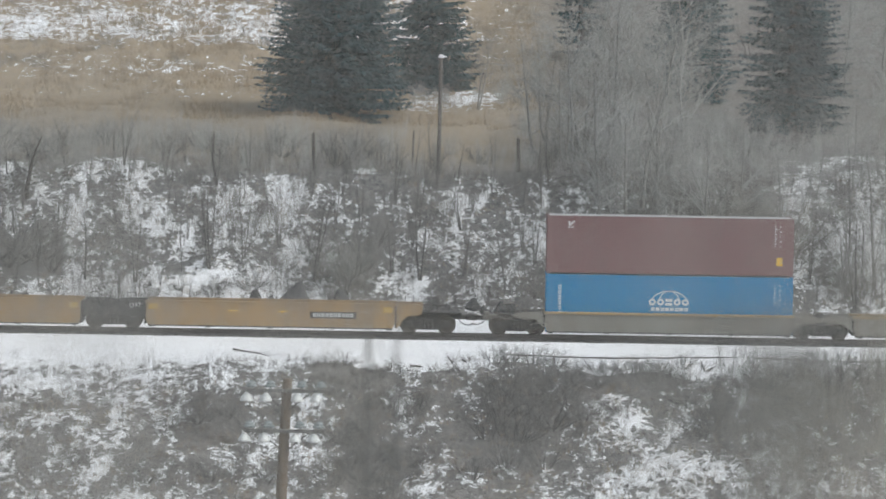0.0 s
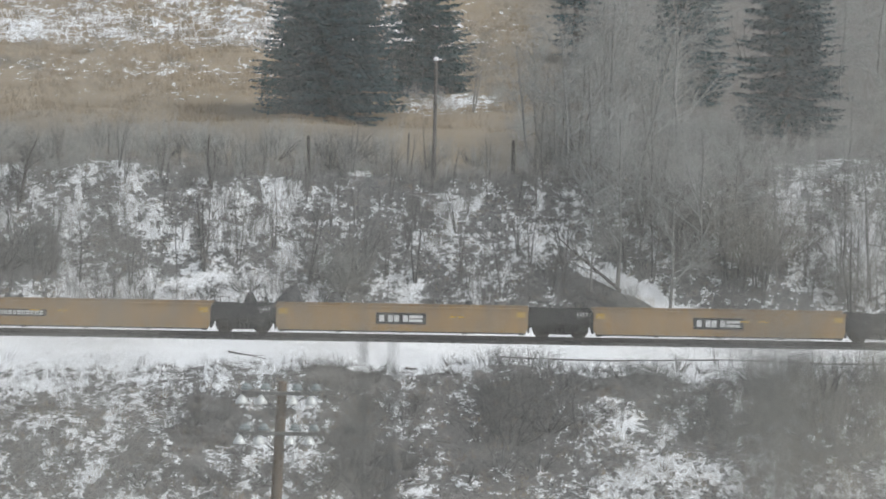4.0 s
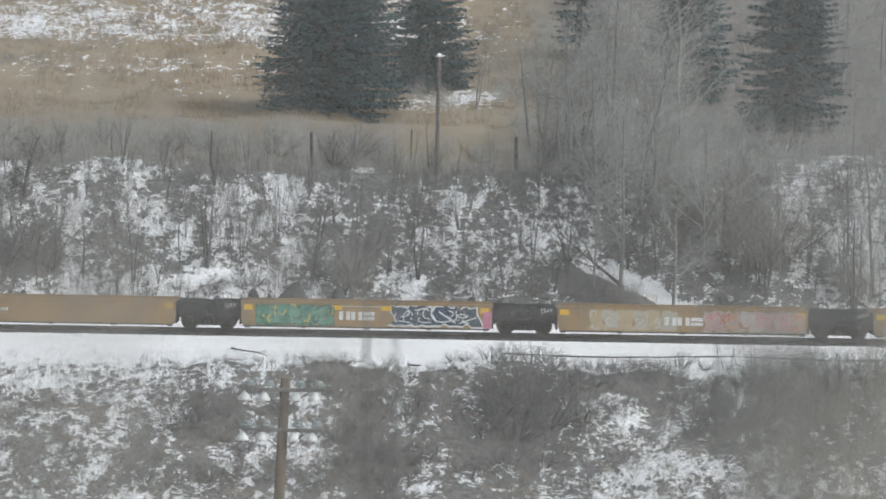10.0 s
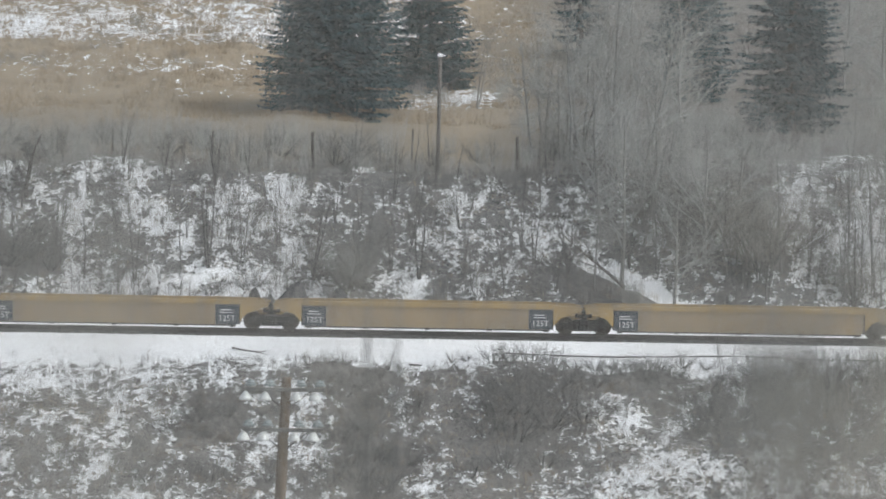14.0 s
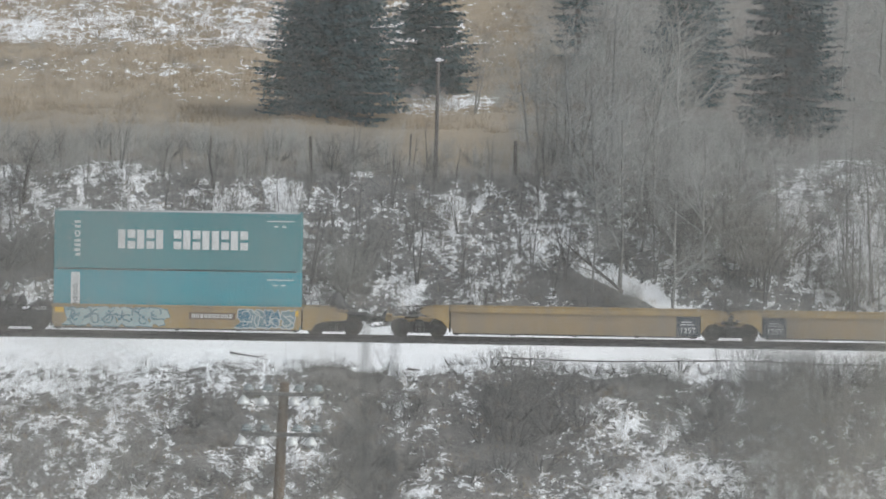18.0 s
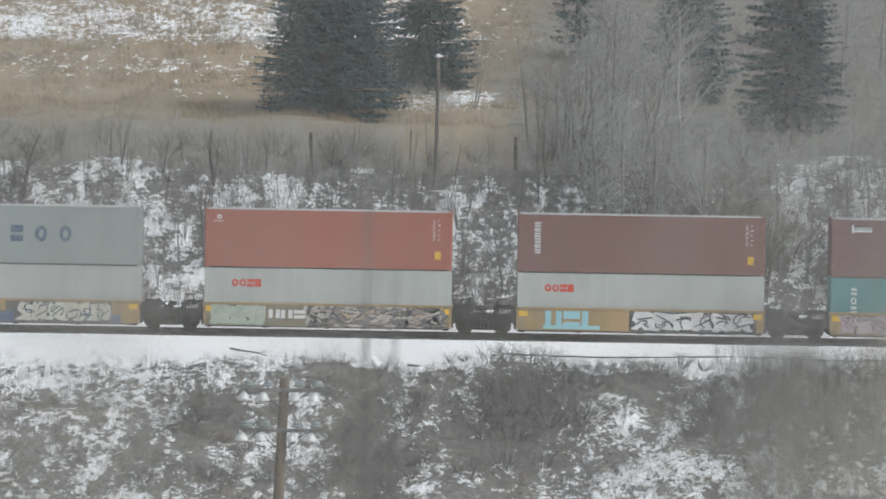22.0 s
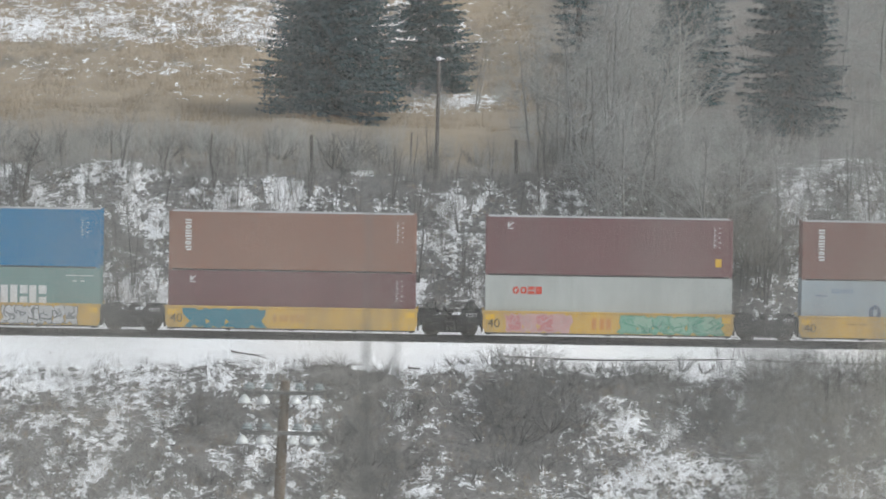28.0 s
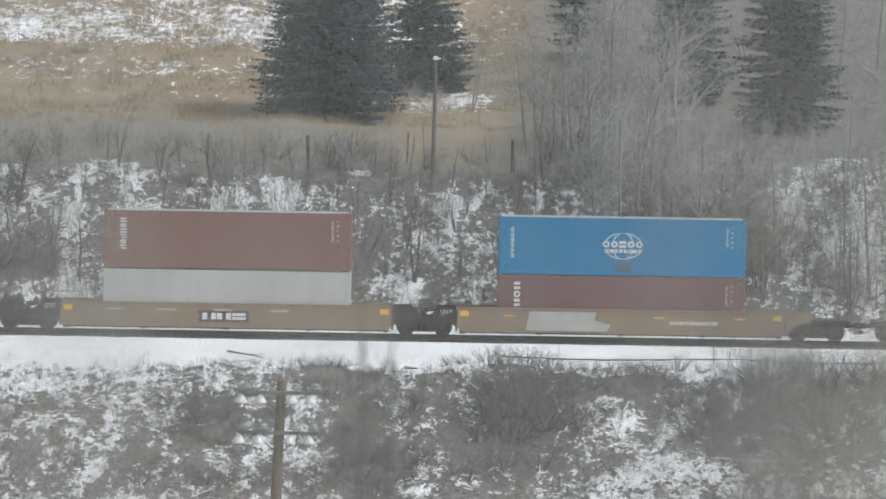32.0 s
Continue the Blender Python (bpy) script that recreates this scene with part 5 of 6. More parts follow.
def build_woods():
    rnd = random.Random(7)
    # saplings along the far bank
    for i, (x, y, s) in enumerate(((-18.5, 8.1, 1.25), (-15.8, 8.0, 1.05), (-12.1, 8.6, 1.1), (-13.5, 8.6, 0.8), (-6.75, 8.0, 1.1), (-1.25, 8.5, 0.95),
                                   (3.15, 7.4, 1.15), (-2.7, 9.2, 0.7), (1.05, 8.5, 0.75), (-20.0, 9.5, 0.9), (-10.4, 9.3, 0.75), (-8.6, 10.5, 0.7),
                                   (5.4, 14.6, 1.0), (4.6, 9.6, 0.8), (6.4, 8.8, 0.9), (-16.9, 11.0, 0.7), (-4.4, 11.6, 0.7), (-23.0, 8.5, 1.0))):
        SAPLINGS.plant(x, y, s, rnd.uniform(0, 360), i, "slender bare sapling on the snowy bank", "tree", "saplings on the far bank",
                       (rnd.uniform(-3, 3), rnd.uniform(-4, 4)))
    for x, y in scatter(rnd, 46, -25, 25, 6.2, 15, 1.2):
        SAPLINGS.plant(x, y, rnd.uniform(0.35, 0.65), rnd.uniform(0, 360), rnd.randrange(6), "thin bare sapling on the snowy bank", "tree",
                       "saplings on the far bank", (rnd.uniform(-6, 6), rnd.uniform(-6, 6)))
    for x, y in scatter(rnd, 42, -25, 9, 12.5, 17, 0.8):
        SAPLINGS.plant(x, y, rnd.uniform(0.35, 0.75), rnd.uniform(0, 360), rnd.randrange(6), "thin bare sapling at the top of the bank", "tree",
                       "saplings on the far bank", (rnd.uniform(-5, 5), rnd.uniform(-6, 6)))
    # the grove on the right of the gully
    for x, y, s in ((9.1, 8.4, 0.95), (11.75, 6.9, 0.75), (8.1, 11.4, 0.9), (10.2, 13.1, 1.0), (15.1, 11.6, 0.7), (17.3, 9.3, 0.72), (22.0, 8.6, 0.75),
                    (20.9, 10.5, 0.62), (13.4, 9.2, 0.8), (6.6, 17.5, 0.85), (12.6, 18.0, 1.0), (16.8, 16.5, 0.36), (19.4, 14.2, 0.36),
                    (23.8, 13.0, 1.1), (25.0, 9.8, 0.9), (9.0, 20.5, 0.9), (24.4, 22.0, 1.15), (4.6, 21.5, 0.75)):
        ASPENS.plant(x, y, s, rnd.uniform(0, 360), rnd.randrange(4), "tall bare aspen with a grey trunk", "tree", "bare grove on the bank",
                     (rnd.uniform(-2, 2), rnd.uniform(-3, 3)))
    for x, y in scatter(rnd, 20, 7, 27, 6.5, 24, 1.2):
        if not in_gully(x, y):
            ASPENS.plant(x, y, rnd.uniform(0.42, 0.8) if x < 13 else rnd.uniform(0.3, 0.48) if y < 11 else rnd.uniform(0.2, 0.34), rnd.uniform(0, 360), rnd.randrange(4), "young bare aspen in a thicket", "tree",
                         "bare grove on the bank", (rnd.uniform(-3, 3), rnd.uniform(-3, 3)))
    for x, y in scatter(rnd, 44, 8.5, 25, 6.6, 15.5, 0.7):
        if not in_gully(x, y):
            SAPLINGS.plant(x, y, rnd.uniform(0.6, 1.15) if y < 11 else rnd.uniform(0.4, 0.65), rnd.uniform(0, 360), rnd.choice((0, 3, 1, 4)), "slender upright young tree with a bare trunk", "tree",
                           "bare grove on the bank", (rnd.uniform(-2, 2), rnd.uniform(-2, 2)))
    for i, (x, y, s) in enumerate(((8.6, 19.0, 1.0), (15.8, 20.5, 0.5), (13.0, 24.0, 0.9), (5.4, 27.0, 0.8), (1.7, 40.5, 0.62), (10.5, 31.0, 1.0), (9.6, 26.0, 1.15), (7.4, 23.0, 1.0),
                                   (6.2, 19.6, 0.8), (11.4, 21.0, 1.0), (25.5, 17.0, 0.9))):
        PALES.plant(x, y, s, rnd.uniform(0, 360), i, "bare tree with pale branching limbs", "tree", "bare grove on the bank",
                    (0, 12 if i == 5 else rnd.uniform(-4, 4)))
    # thin woods up the hillside
    for x, y in scatter(rnd, 26, 5.5, 30, 36, 66, 2.2):
        if 11 < x < 22 and y < 52:
            continue   # the spruces stand free there
        (ASPENS if rnd.random() < 0.6 else PALES).plant(x, y, rnd.uniform(0.5, 0.85), rnd.uniform(0, 360), rnd.randrange(4), "bare grey tree on the wooded hillside", "tree",
                                                        "woods on the hillside", (rnd.uniform(-3, 3), rnd.uniform(-4, 4)))
    for i, (x, y, s) in enumerate(((-22.0, 13.6, 0.95), (-24.5, 12.2, 0.8))):
        SPREADS.plant(x, y, s, 40 + 100 * i, i, "dark bare tree with low spreading limbs", "tree", "trees at the bank's edge")
    # shrubs low on the far bank
    for i, (x, y, s) in enumerate(((-14.95, 7.1, 0.75), (-11.8, 7.4, 0.85), (-9.6, 7.6, 1.0), (-8.3, 11.5, 0.5), (-5.3, 7.2, 1.1), (-4.4, 9.1, 1.3), (-4.0, 8.0, 1.0),
                                   (-17.2, 7.0, 1.0), (0.6, 6.6, 0.9), (2.2, 7.0, 0.9), (4.6, 7.2, 1.0), (7.3, 6.8, 1.3), (-20.2, 7.0, 1.0), (8.4, 7.4, 1.4),
                                   (-1.5, 6.6, 0.8), (14.4, 7.0, 1.2), (6.4, 10.0, 1.2))):
        SHRUBS.plant(x, y, s, rnd.uniform(0, 360), i, "dense brown leafless shrub above the track", "shrub", "shrubs on the far bank")
    # Row of shrubs that stands in for the dark rubble line behind the track.
    for i in range(62):
        SHRUBS.plant(-26 + i * 0.86 + rnd.uniform(-0.3, 0.3), rnd.uniform(5.9, 6.7), rnd.uniform(0.35, 0.68) * (0.7 if 8 < i < 24 else 1.0), rnd.uniform(0, 360), i,
                     "low dark shrub standing in for rubble at the bank's foot", "shrub", "shrubs on the far bank")
    for x, y, s in ((-22.4, 8.6, 1.45), (-21.0, 9.2, 1.45), (-23.4, 8.4, 1.45), (-21.8, 10.3, 1.35), (-20.2, 8.4, 0.95), (-4.7, 8.8, 1.25), (-4.2, 10.4, 1.15), (-6.6, 10.0, 0.8)):
        BUSHES.plant(x, y, s, rnd.uniform(0, 360), rnd.randrange(4), "grey leafless bush above the track", "bush", "shrubs on the far bank")
    for x, y in scatter(rnd, 90, -26, 26, 6, 15.5, 0.8):
        if not in_gully(x, y):
            SHRUBS.plant(x, y, rnd.uniform(0.35, 0.8), rnd.uniform(0, 360), rnd.randrange(5), "low brown leafless shrub in the snow", "shrub", "shrubs on the far bank")
    for x, y, s in ((20.9, 7.6, 0.55), (9.6, 6.4, 0.35), (-5.0, 7.6, 0.6)):
        TALLBUSHES.plant(x, y, s, rnd.uniform(0, 360), rnd.randrange(2), "tall rounded bare bush behind the track", "bush", "shrubs on the far bank")
    for i, (x, y, s) in enumerate(((15.2, 8.2, 1.25), (16.6, 8.4, 1.2), (15.9, 9.2, 1.45), (14.9, 9.6, 1.2), (16.9, 9.8, 1.15))):
        FAWNS.plant(x, y, s, 70 * i, i, "tall fawn bush with a dense head of fine twigs", "bush", "bushes in the grove")
    for x, y, s in ((12.0, 12.0, 1.6), (13.4, 12.4, 1.6), (14.4, 11.4, 1.65), (11.0, 13.0, 1.4), (12.8, 10.6, 1.3), (17.6, 10.8, 1.4)):
        BUSHES.plant(x, y, s, rnd.uniform(0, 360), rnd.randrange(4), "large grey bush among the aspens", "bush", "bushes in the grove")
    # rounded bushes in the belt above the bank
    for x, y, s in ((-21.2, 19.0, 1.2), (-18.4, 21.5, 0.9), (-15.0, 18.5, 0.8), (-11.2, 17.5, 0.95), (-9.0, 18.6, 1.0), (-6.0, 17.2, 1.2), (-4.9, 18.2, 1.15), (-3.4, 17.4, 0.8),
                    (-13.2, 22.4, 0.9), (-24.0, 20.0, 1.0), (1.6, 18.8, 0.7), (5.6, 20.2, 1.0), (-0.6, 17.2, 0.6)):
        BUSHES.plant(x, y, s, rnd.uniform(0, 360), rnd.randrange(4), "rounded bare bush above the bank", "bush", "bushes above the bank")
    for x, y in scatter(rnd, 12, 6.5, 27, 12, 26, 1.4):
        if not in_gully(x, y):
            BUSHES.plant(x, y, rnd.uniform(0.8, 1.4), rnd.uniform(0, 360), rnd.randrange(4), "bare bush among the aspens", "bush", "bushes in the grove")
    # the near bank
    for x, y, s in ((3.6, -8.7, 0.7), (4.8, -8.3, 0.7), (6.2, -8.5, 0.75), (7.4, -8.4, 0.65), (2.8, -9.2, 0.75), (5.6, -9.2, 0.8), (15.4, -7.6, 0.9), (16.6, -7.7, 1.05), (17.8, -7.5, 1.0), (19.0, -7.7, 1.1), (20.4, -7.6, 1.0), (21.6, -7.6, 1.1), (16.0, -8.6, 0.9), (18.4, -8.8, 1.0),
                    (9.6, -7.6, 0.55), (10.6, -7.9, 0.65), (11.6, -7.7, 0.5), (12.8, -8.6, 0.6), (13.6, -9.4, 0.65), (12.9, -10.6, 0.7), (8.0, -7.2, 0.45), (9.0, -7.2, 0.55), (10.1, -7.2, 0.6), (11.1, -7.3, 0.5)):
        BUSHES.plant(x, y, s, rnd.uniform(0, 360), rnd.randrange(4), "grey leafless bush at the shelf's edge", "bush", "bushes on the near bank")
    for x, y, s in ((2.7, -11.3, 1.15), (4.0, -11.0, 1.2), (5.2, -12.0, 1.1), (3.4, -13.0, 1.15), (5.9, -10.4, 0.95), 
                    (2.0, -12.6, 0.9), (13.0, -11.4, 0.9), (12.2, -12.6, 0.8), (4.8, -14.6, 0.9), (3.0, -15.0, 0.9),
                    (-3.2, -15.0, 0.85), (-3.8, -16.6, 0.85), (-1.6, -11.6, 0.7), (-11.6, -12.0, 0.75), (-10.2, -11.4, 0.65), (16.2, -9.6, 0.7), (14.8, -8.8, 0.6), (2.4, -6.6, 0.55), (3.3, -6.4, 0.62), (4.3, -6.6, 0.65), (5.3, -6.3, 0.6), (7.4, -6.5, 0.5), (9.3, -6.3, 0.5), (11.6, -6.4, 0.55),
                    (-5.6, -9.6, 0.5), (-4.6, -9.8, 0.5), (-2.4, -10.6, 0.6), (-1.2, -10.4, 0.6), (-2.9, -13.8, 0.8), (-4.4, -15.6, 0.8), (-2.4, -17.0, 0.8),
                    (-9.2, -12.4, 0.6), (-12.8, -12.6, 0.6), (-7.6, -11.0, 0.5), (-10.6, -16.6, 0.7), (-13.6, -17.0, 0.7), (-17.0, -15.5, 0.55), (-8.0, -16.8, 0.6),
                    (1.4, -16.4, 0.7), (-4.8, -13.0, 0.75), (-3.6, -12.4, 0.7), (-5.2, -17.4, 0.8), (-3.0, -18.0, 0.8), (-1.8, -15.2, 0.7), (11.6, -9.4, 0.7), (12.6, -10.0, 0.8), (6.8, -11.4, 0.9), (4.4, -9.8, 0.75), (3.0, -10.0, 0.8)):
        BUSHES.plant(x, y, s, rnd.uniform(0, 360), rnd.randrange(4), "grey leafless bush on the near bank", "bush", "bushes on the near bank")
    for x, y, s in ((-6.6, -8.6, 0.8), (-5.7, -8.7, 0.9), (-4.8, -8.7, 0.9), (-3.9, -9.0, 0.8), (-6.2, -9.4, 0.8), (0.4, -7.3, 0.7), (0.9, -7.5, 0.7), (-2.6, -9.8, 1.0),
                    (-1.6, -9.6, 1.0), (-7.2, -7.2, 0.8), (-6.4, -6.8, 0.9), (-5.6, -6.6, 0.9), (-4.8, -6.6, 0.9), (0.5, -6.0, 0.8), (1.2, -6.1, 0.75), (6.4, -6.7, 0.9), (8.4, -6.5, 0.9), (10.5, -6.5, 1.0), (12.6, -6.4, 0.9), (-4.0, -7.6, 0.8), (-3.3, -7.3, 0.9), (-2.6, -7.2, 0.95), (-2.0, -7.5, 0.85), (-1.4, -7.9, 0.8), (-3.0, -8.0, 0.9), (-0.8, -10.0, 0.9), (-3.4, -10.6, 0.9), (-9.4, -10.0, 0.7), (8.2, -8.2, 0.6), (14.2, -8.0, 0.7)):
        SHRUBS.plant(x, y, s, rnd.uniform(0, 360), rnd.randrange(5), "dense brown shrub at the shelf's edge", "shrub", "bushes on the near bank")
    for x, y in scatter(rnd, 28, -26, -10, -7.6, -5.2, 0.5):
        SHRUBS.plant(x, y, rnd.uniform(0.22, 0.45), rnd.uniform(0, 360), rnd.randrange(5), "low brown tuft of twigs on the snowy shelf", "shrub", "bushes on the near bank")
    for x, y in scatter(rnd, 130, -25, 24, -19, -8.2, 0.7):
        SHRUBS.plant(x, y, rnd.uniform(0.3, 0.75), rnd.uniform(0, 360), rnd.randrange(5), "low brown leafless shrub in the snow", "shrub", "bushes on the near bank")


build_woods()


def stuff(name, v, f, m, label, category):
    tagged(new(name, flat_mesh(name, v, f, m)), label, category, kind="stuff")


def strewn(name, seed, forms, places, m, label, category):
    """Many small plants joined into one sheet of undergrowth: places are x, y, size."""
    rnd = random.Random(seed)
    vs, fs, o = [], [], 0
    arrays = [wood_arrays(q, 3, True) for q in forms]
    for x, y, s in places:
        v, f = arrays[rnd.randrange(len(arrays))]
        t = rnd.uniform(0, 2 * math.pi)
        c, n = math.cos(t), math.sin(t)
        h = s * rnd.uniform(0.8, 1.2)
        w = np.stack([(v[:, 0] * c - v[:, 1] * n) * s + x, (v[:, 0] * n + v[:, 1] * c) * s + y, v[:, 2] * h + height(x, y)], 1)
        vs.append(w)
        fs.append(f + o)
        o += len(v)
    stuff(name, np.concatenate(vs), np.concatenate(fs), m, label, category)


def blades(name, seed, places, m, label, lean=0.5, width=0.012):
    """Dry grass: one bent pair of slivers a blade; places are x, y, height, count, spread."""
    rnd = random.Random(seed)
    v = []
    for x, y, h, n, s in places:
        z = height(x, y) - 0.02
        for _ in range(n):
            a, l = rnd.uniform(0, 2 * math.pi), abs(rnd.gauss(0, lean))
            bx, by = x + rnd.gauss(0, s), y + rnd.gauss(0, s)
            k = h * rnd.uniform(0.5, 1.1)
            t = rnd.uniform(0, math.pi)
            wx, wy = math.cos(t) * width, math.sin(t) * width
            v += [(bx - wx, by - wy, z), (bx + wx, by + wy, z), (bx + math.cos(a) * l * k, by + math.sin(a) * l * k, z + k * math.cos(min(1.2, l)))]
    f = np.arange(len(v)).reshape(-1, 3)
    stuff(name, np.array(v), f, m, label, "grass")


def build_undergrowth():
    rnd = random.Random(11)
    low = [make_plant(200 + i, 9, 0.6, 0.015, 1, 5, 0.7, 0.0, 0.3, 1.15, 0.3, 2) for i in range(8)]
    brush = [make_plant(220 + i, 11, 1.8, 0.023, 2, 4, 0.45, 0.05, 0.14, 0.4, 0.5) for i in range(5)]

    def patchy(x, y, f, q):
        return noise.noise((x * f, y * f, q))

    far, near, thick = [], [], []
    while len(far) < 1350:
        x, y = rnd.uniform(-27, 28), rnd.uniform(5.9, 16)
        if patchy(x, y, 0.55, 4.0) > -0.2 + 0.35 * smooth(9, 13, x) and not in_gully(x, y):
            far.append((x, y, rnd.uniform(0.35, 1.0)))
    while len(near) < 1650:
        x, y = rnd.uniform(-26, 26), rnd.uniform(-20, -7)
        q = patchy(x, y, 0.36, 9.0) + 0.8 * patchy(x, y, 1.1, 3.0)
        if q > rnd.uniform(-0.02, 0.12) and (y < -8 or rnd.random() < 0.3):
            near.append((x, y, rnd.uniform(0.45, 1.0)))
    thick += [(rnd.uniform(-27, 27), rnd.uniform(15, 17.5), rnd.uniform(0.4, 0.75)) for _ in range(110)]
    while len(thick) < 430:
        x, y = rnd.uniform(-28, 28), rnd.uniform(15.5, 36)
        if -3 < x < 4 and rnd.random() < 0.75:
            continue
        if (y < 25 + 2 * patchy(x, 0, 0.3, 7.0) or (x > 4 and rnd.random() < 0.7)) and (x < 15.5 or rnd.random() < 0.15):
            thick.append((x, y, rnd.uniform(0.55, 1.1)))
    wands = [make_plant(240 + i, 4, 1.9, 0.02, 1, 5, 0.4, 0.06, 0.1, 0.3, 0.3, 4) for i in range(7)]
    stand = []
    while len(stand) < 900:
        x, y = rnd.uniform(-27, 28), rnd.uniform(6, 15.5)
        if (patchy(x, y, 0.3, 2.0) > -0.1 or 6 < x < 17) and not in_gully(x, y):
            stand.append((x, y, rnd.uniform(0.5, 1.1)))
    stand += [(x, y, rnd.uniform(0.4, 0.9)) for x, y in ((rnd.uniform(-25, 25), rnd.uniform(-18, -8)) for _ in range(420))]
    stand += [(x, y, rnd.uniform(0.7, 1.3)) for x, y in ((rnd.uniform(13, 26), rnd.uniform(-14, -6.8)) for _ in range(160))]
    strewn("thicket", 8, wands, stand, M_BROWNTWIG, "upright bare stems of a thin thicket", "brush")
    dry = []
    while len(dry) < 520:
        x, y = rnd.uniform(13.5, 26), rnd.uniform(-20, -7.2)
        if x > 15.6 + 0.15 * (y + 7) + rnd.gauss(0, 0.6):
            dry.append((x, y, rnd.uniform(0.5, 1.1)))
    strewn("dry_stand", 9, wands, dry, M_DIMWAND, "stand of tan dry stems on the near bank", "brush")
    strewn("undergrowth_far", 1, low, far, M_BROWNTWIG, "tangled dead brush on the far bank", "brush")
    strewn("undergrowth_near", 2, low, near, M_BROWNTWIG, "tangled dead brush on the near bank", "brush")
    for _ in range(120):
        x, y = rnd.uniform(5, 32), rnd.uniform(36, 70)
        thick.append((x, y, rnd.uniform(0.6, 1.2) if not (11 < x < 22 and y < 52) else rnd.uniform(0.3, 0.55)))
    thick += [(rnd.uniform(-2.5, 5), rnd.uniform(42, 49), rnd.uniform(0.4, 0.8)) for _ in range(30)]
    strewn("brush_belt", 3, brush, thick, M_TWIG, "belt of grey leafless brush above the bank", "brush")
    edge = [(rnd.uniform(-25, -4), rnd.gauss(-6.2, 0.9), rnd.uniform(0.12, 0.42) * rnd.choice((1, 1, 1.9)), 6, 0.12) for _ in range(330)]
    edge += [(rnd.uniform(-8, 24), rnd.gauss(-7.4, 0.5), rnd.uniform(0.12, 0.42), 6, 0.15) for _ in range(170)]
    blades("dead_stalks", 4, edge, M_BROWNTWIG, "dry stalks standing along the snowy shelf", 0.25, 0.01)
    tufts = [(rnd.uniform(-25, 25), rnd.uniform(-20, -8), rnd.uniform(0.25, 0.6), 9, 0.18) for _ in range(1300)]
    tufts += [(rnd.uniform(-26, 27), rnd.uniform(5.8, 16), rnd.uniform(0.2, 0.5), 8, 0.15) for _ in range(1000)]
    blades("bank_grass", 5, tufts, M_DRYGRASS, "tufts of dry grass in the snow", 0.6, 0.012)
    meadow = []
    while len(meadow) < 4600:
        x, y = rnd.uniform(-31, 6), rnd.uniform(34, 98)
        if patchy(x * 1.0, y * 0.35, 0.4, 6.0) > rnd.uniform(-0.35, 0.1):
            meadow.append((x, y, rnd.uniform(0.3, 0.75), 11, 0.28))
    blades("meadow_grass", 6, meadow, M_DRYGRASS, "tawny dead grass of the hillside meadow", 0.8, 0.014)


build_undergrowth()


def build_sage():
    rnd = random.Random(21)
    forms = [make_plant(260 + i, 10, 0.75, 0.02, 1, 6, 0.7, 0.0, 0.3, 1.0, 0.35, 2) for i in range(6)]
    places = []
    while len(places) < 380:
        x, y = rnd.uniform(-33, 4), rnd.uniform(56, 100)
        if noise.noise((x * 0.22, y * 0.1, 2.2)) > rnd.uniform(-0.3, 0.2) - 0.3 * smooth(66, 74, y):
            places.append((x, y, rnd.uniform(0.5, 1.25)))
    strewn("sagebrush", 12, forms, places, M_SAGE, "grey-tan sagebrush dotting the snowy hillside", "brush")


build_sage()


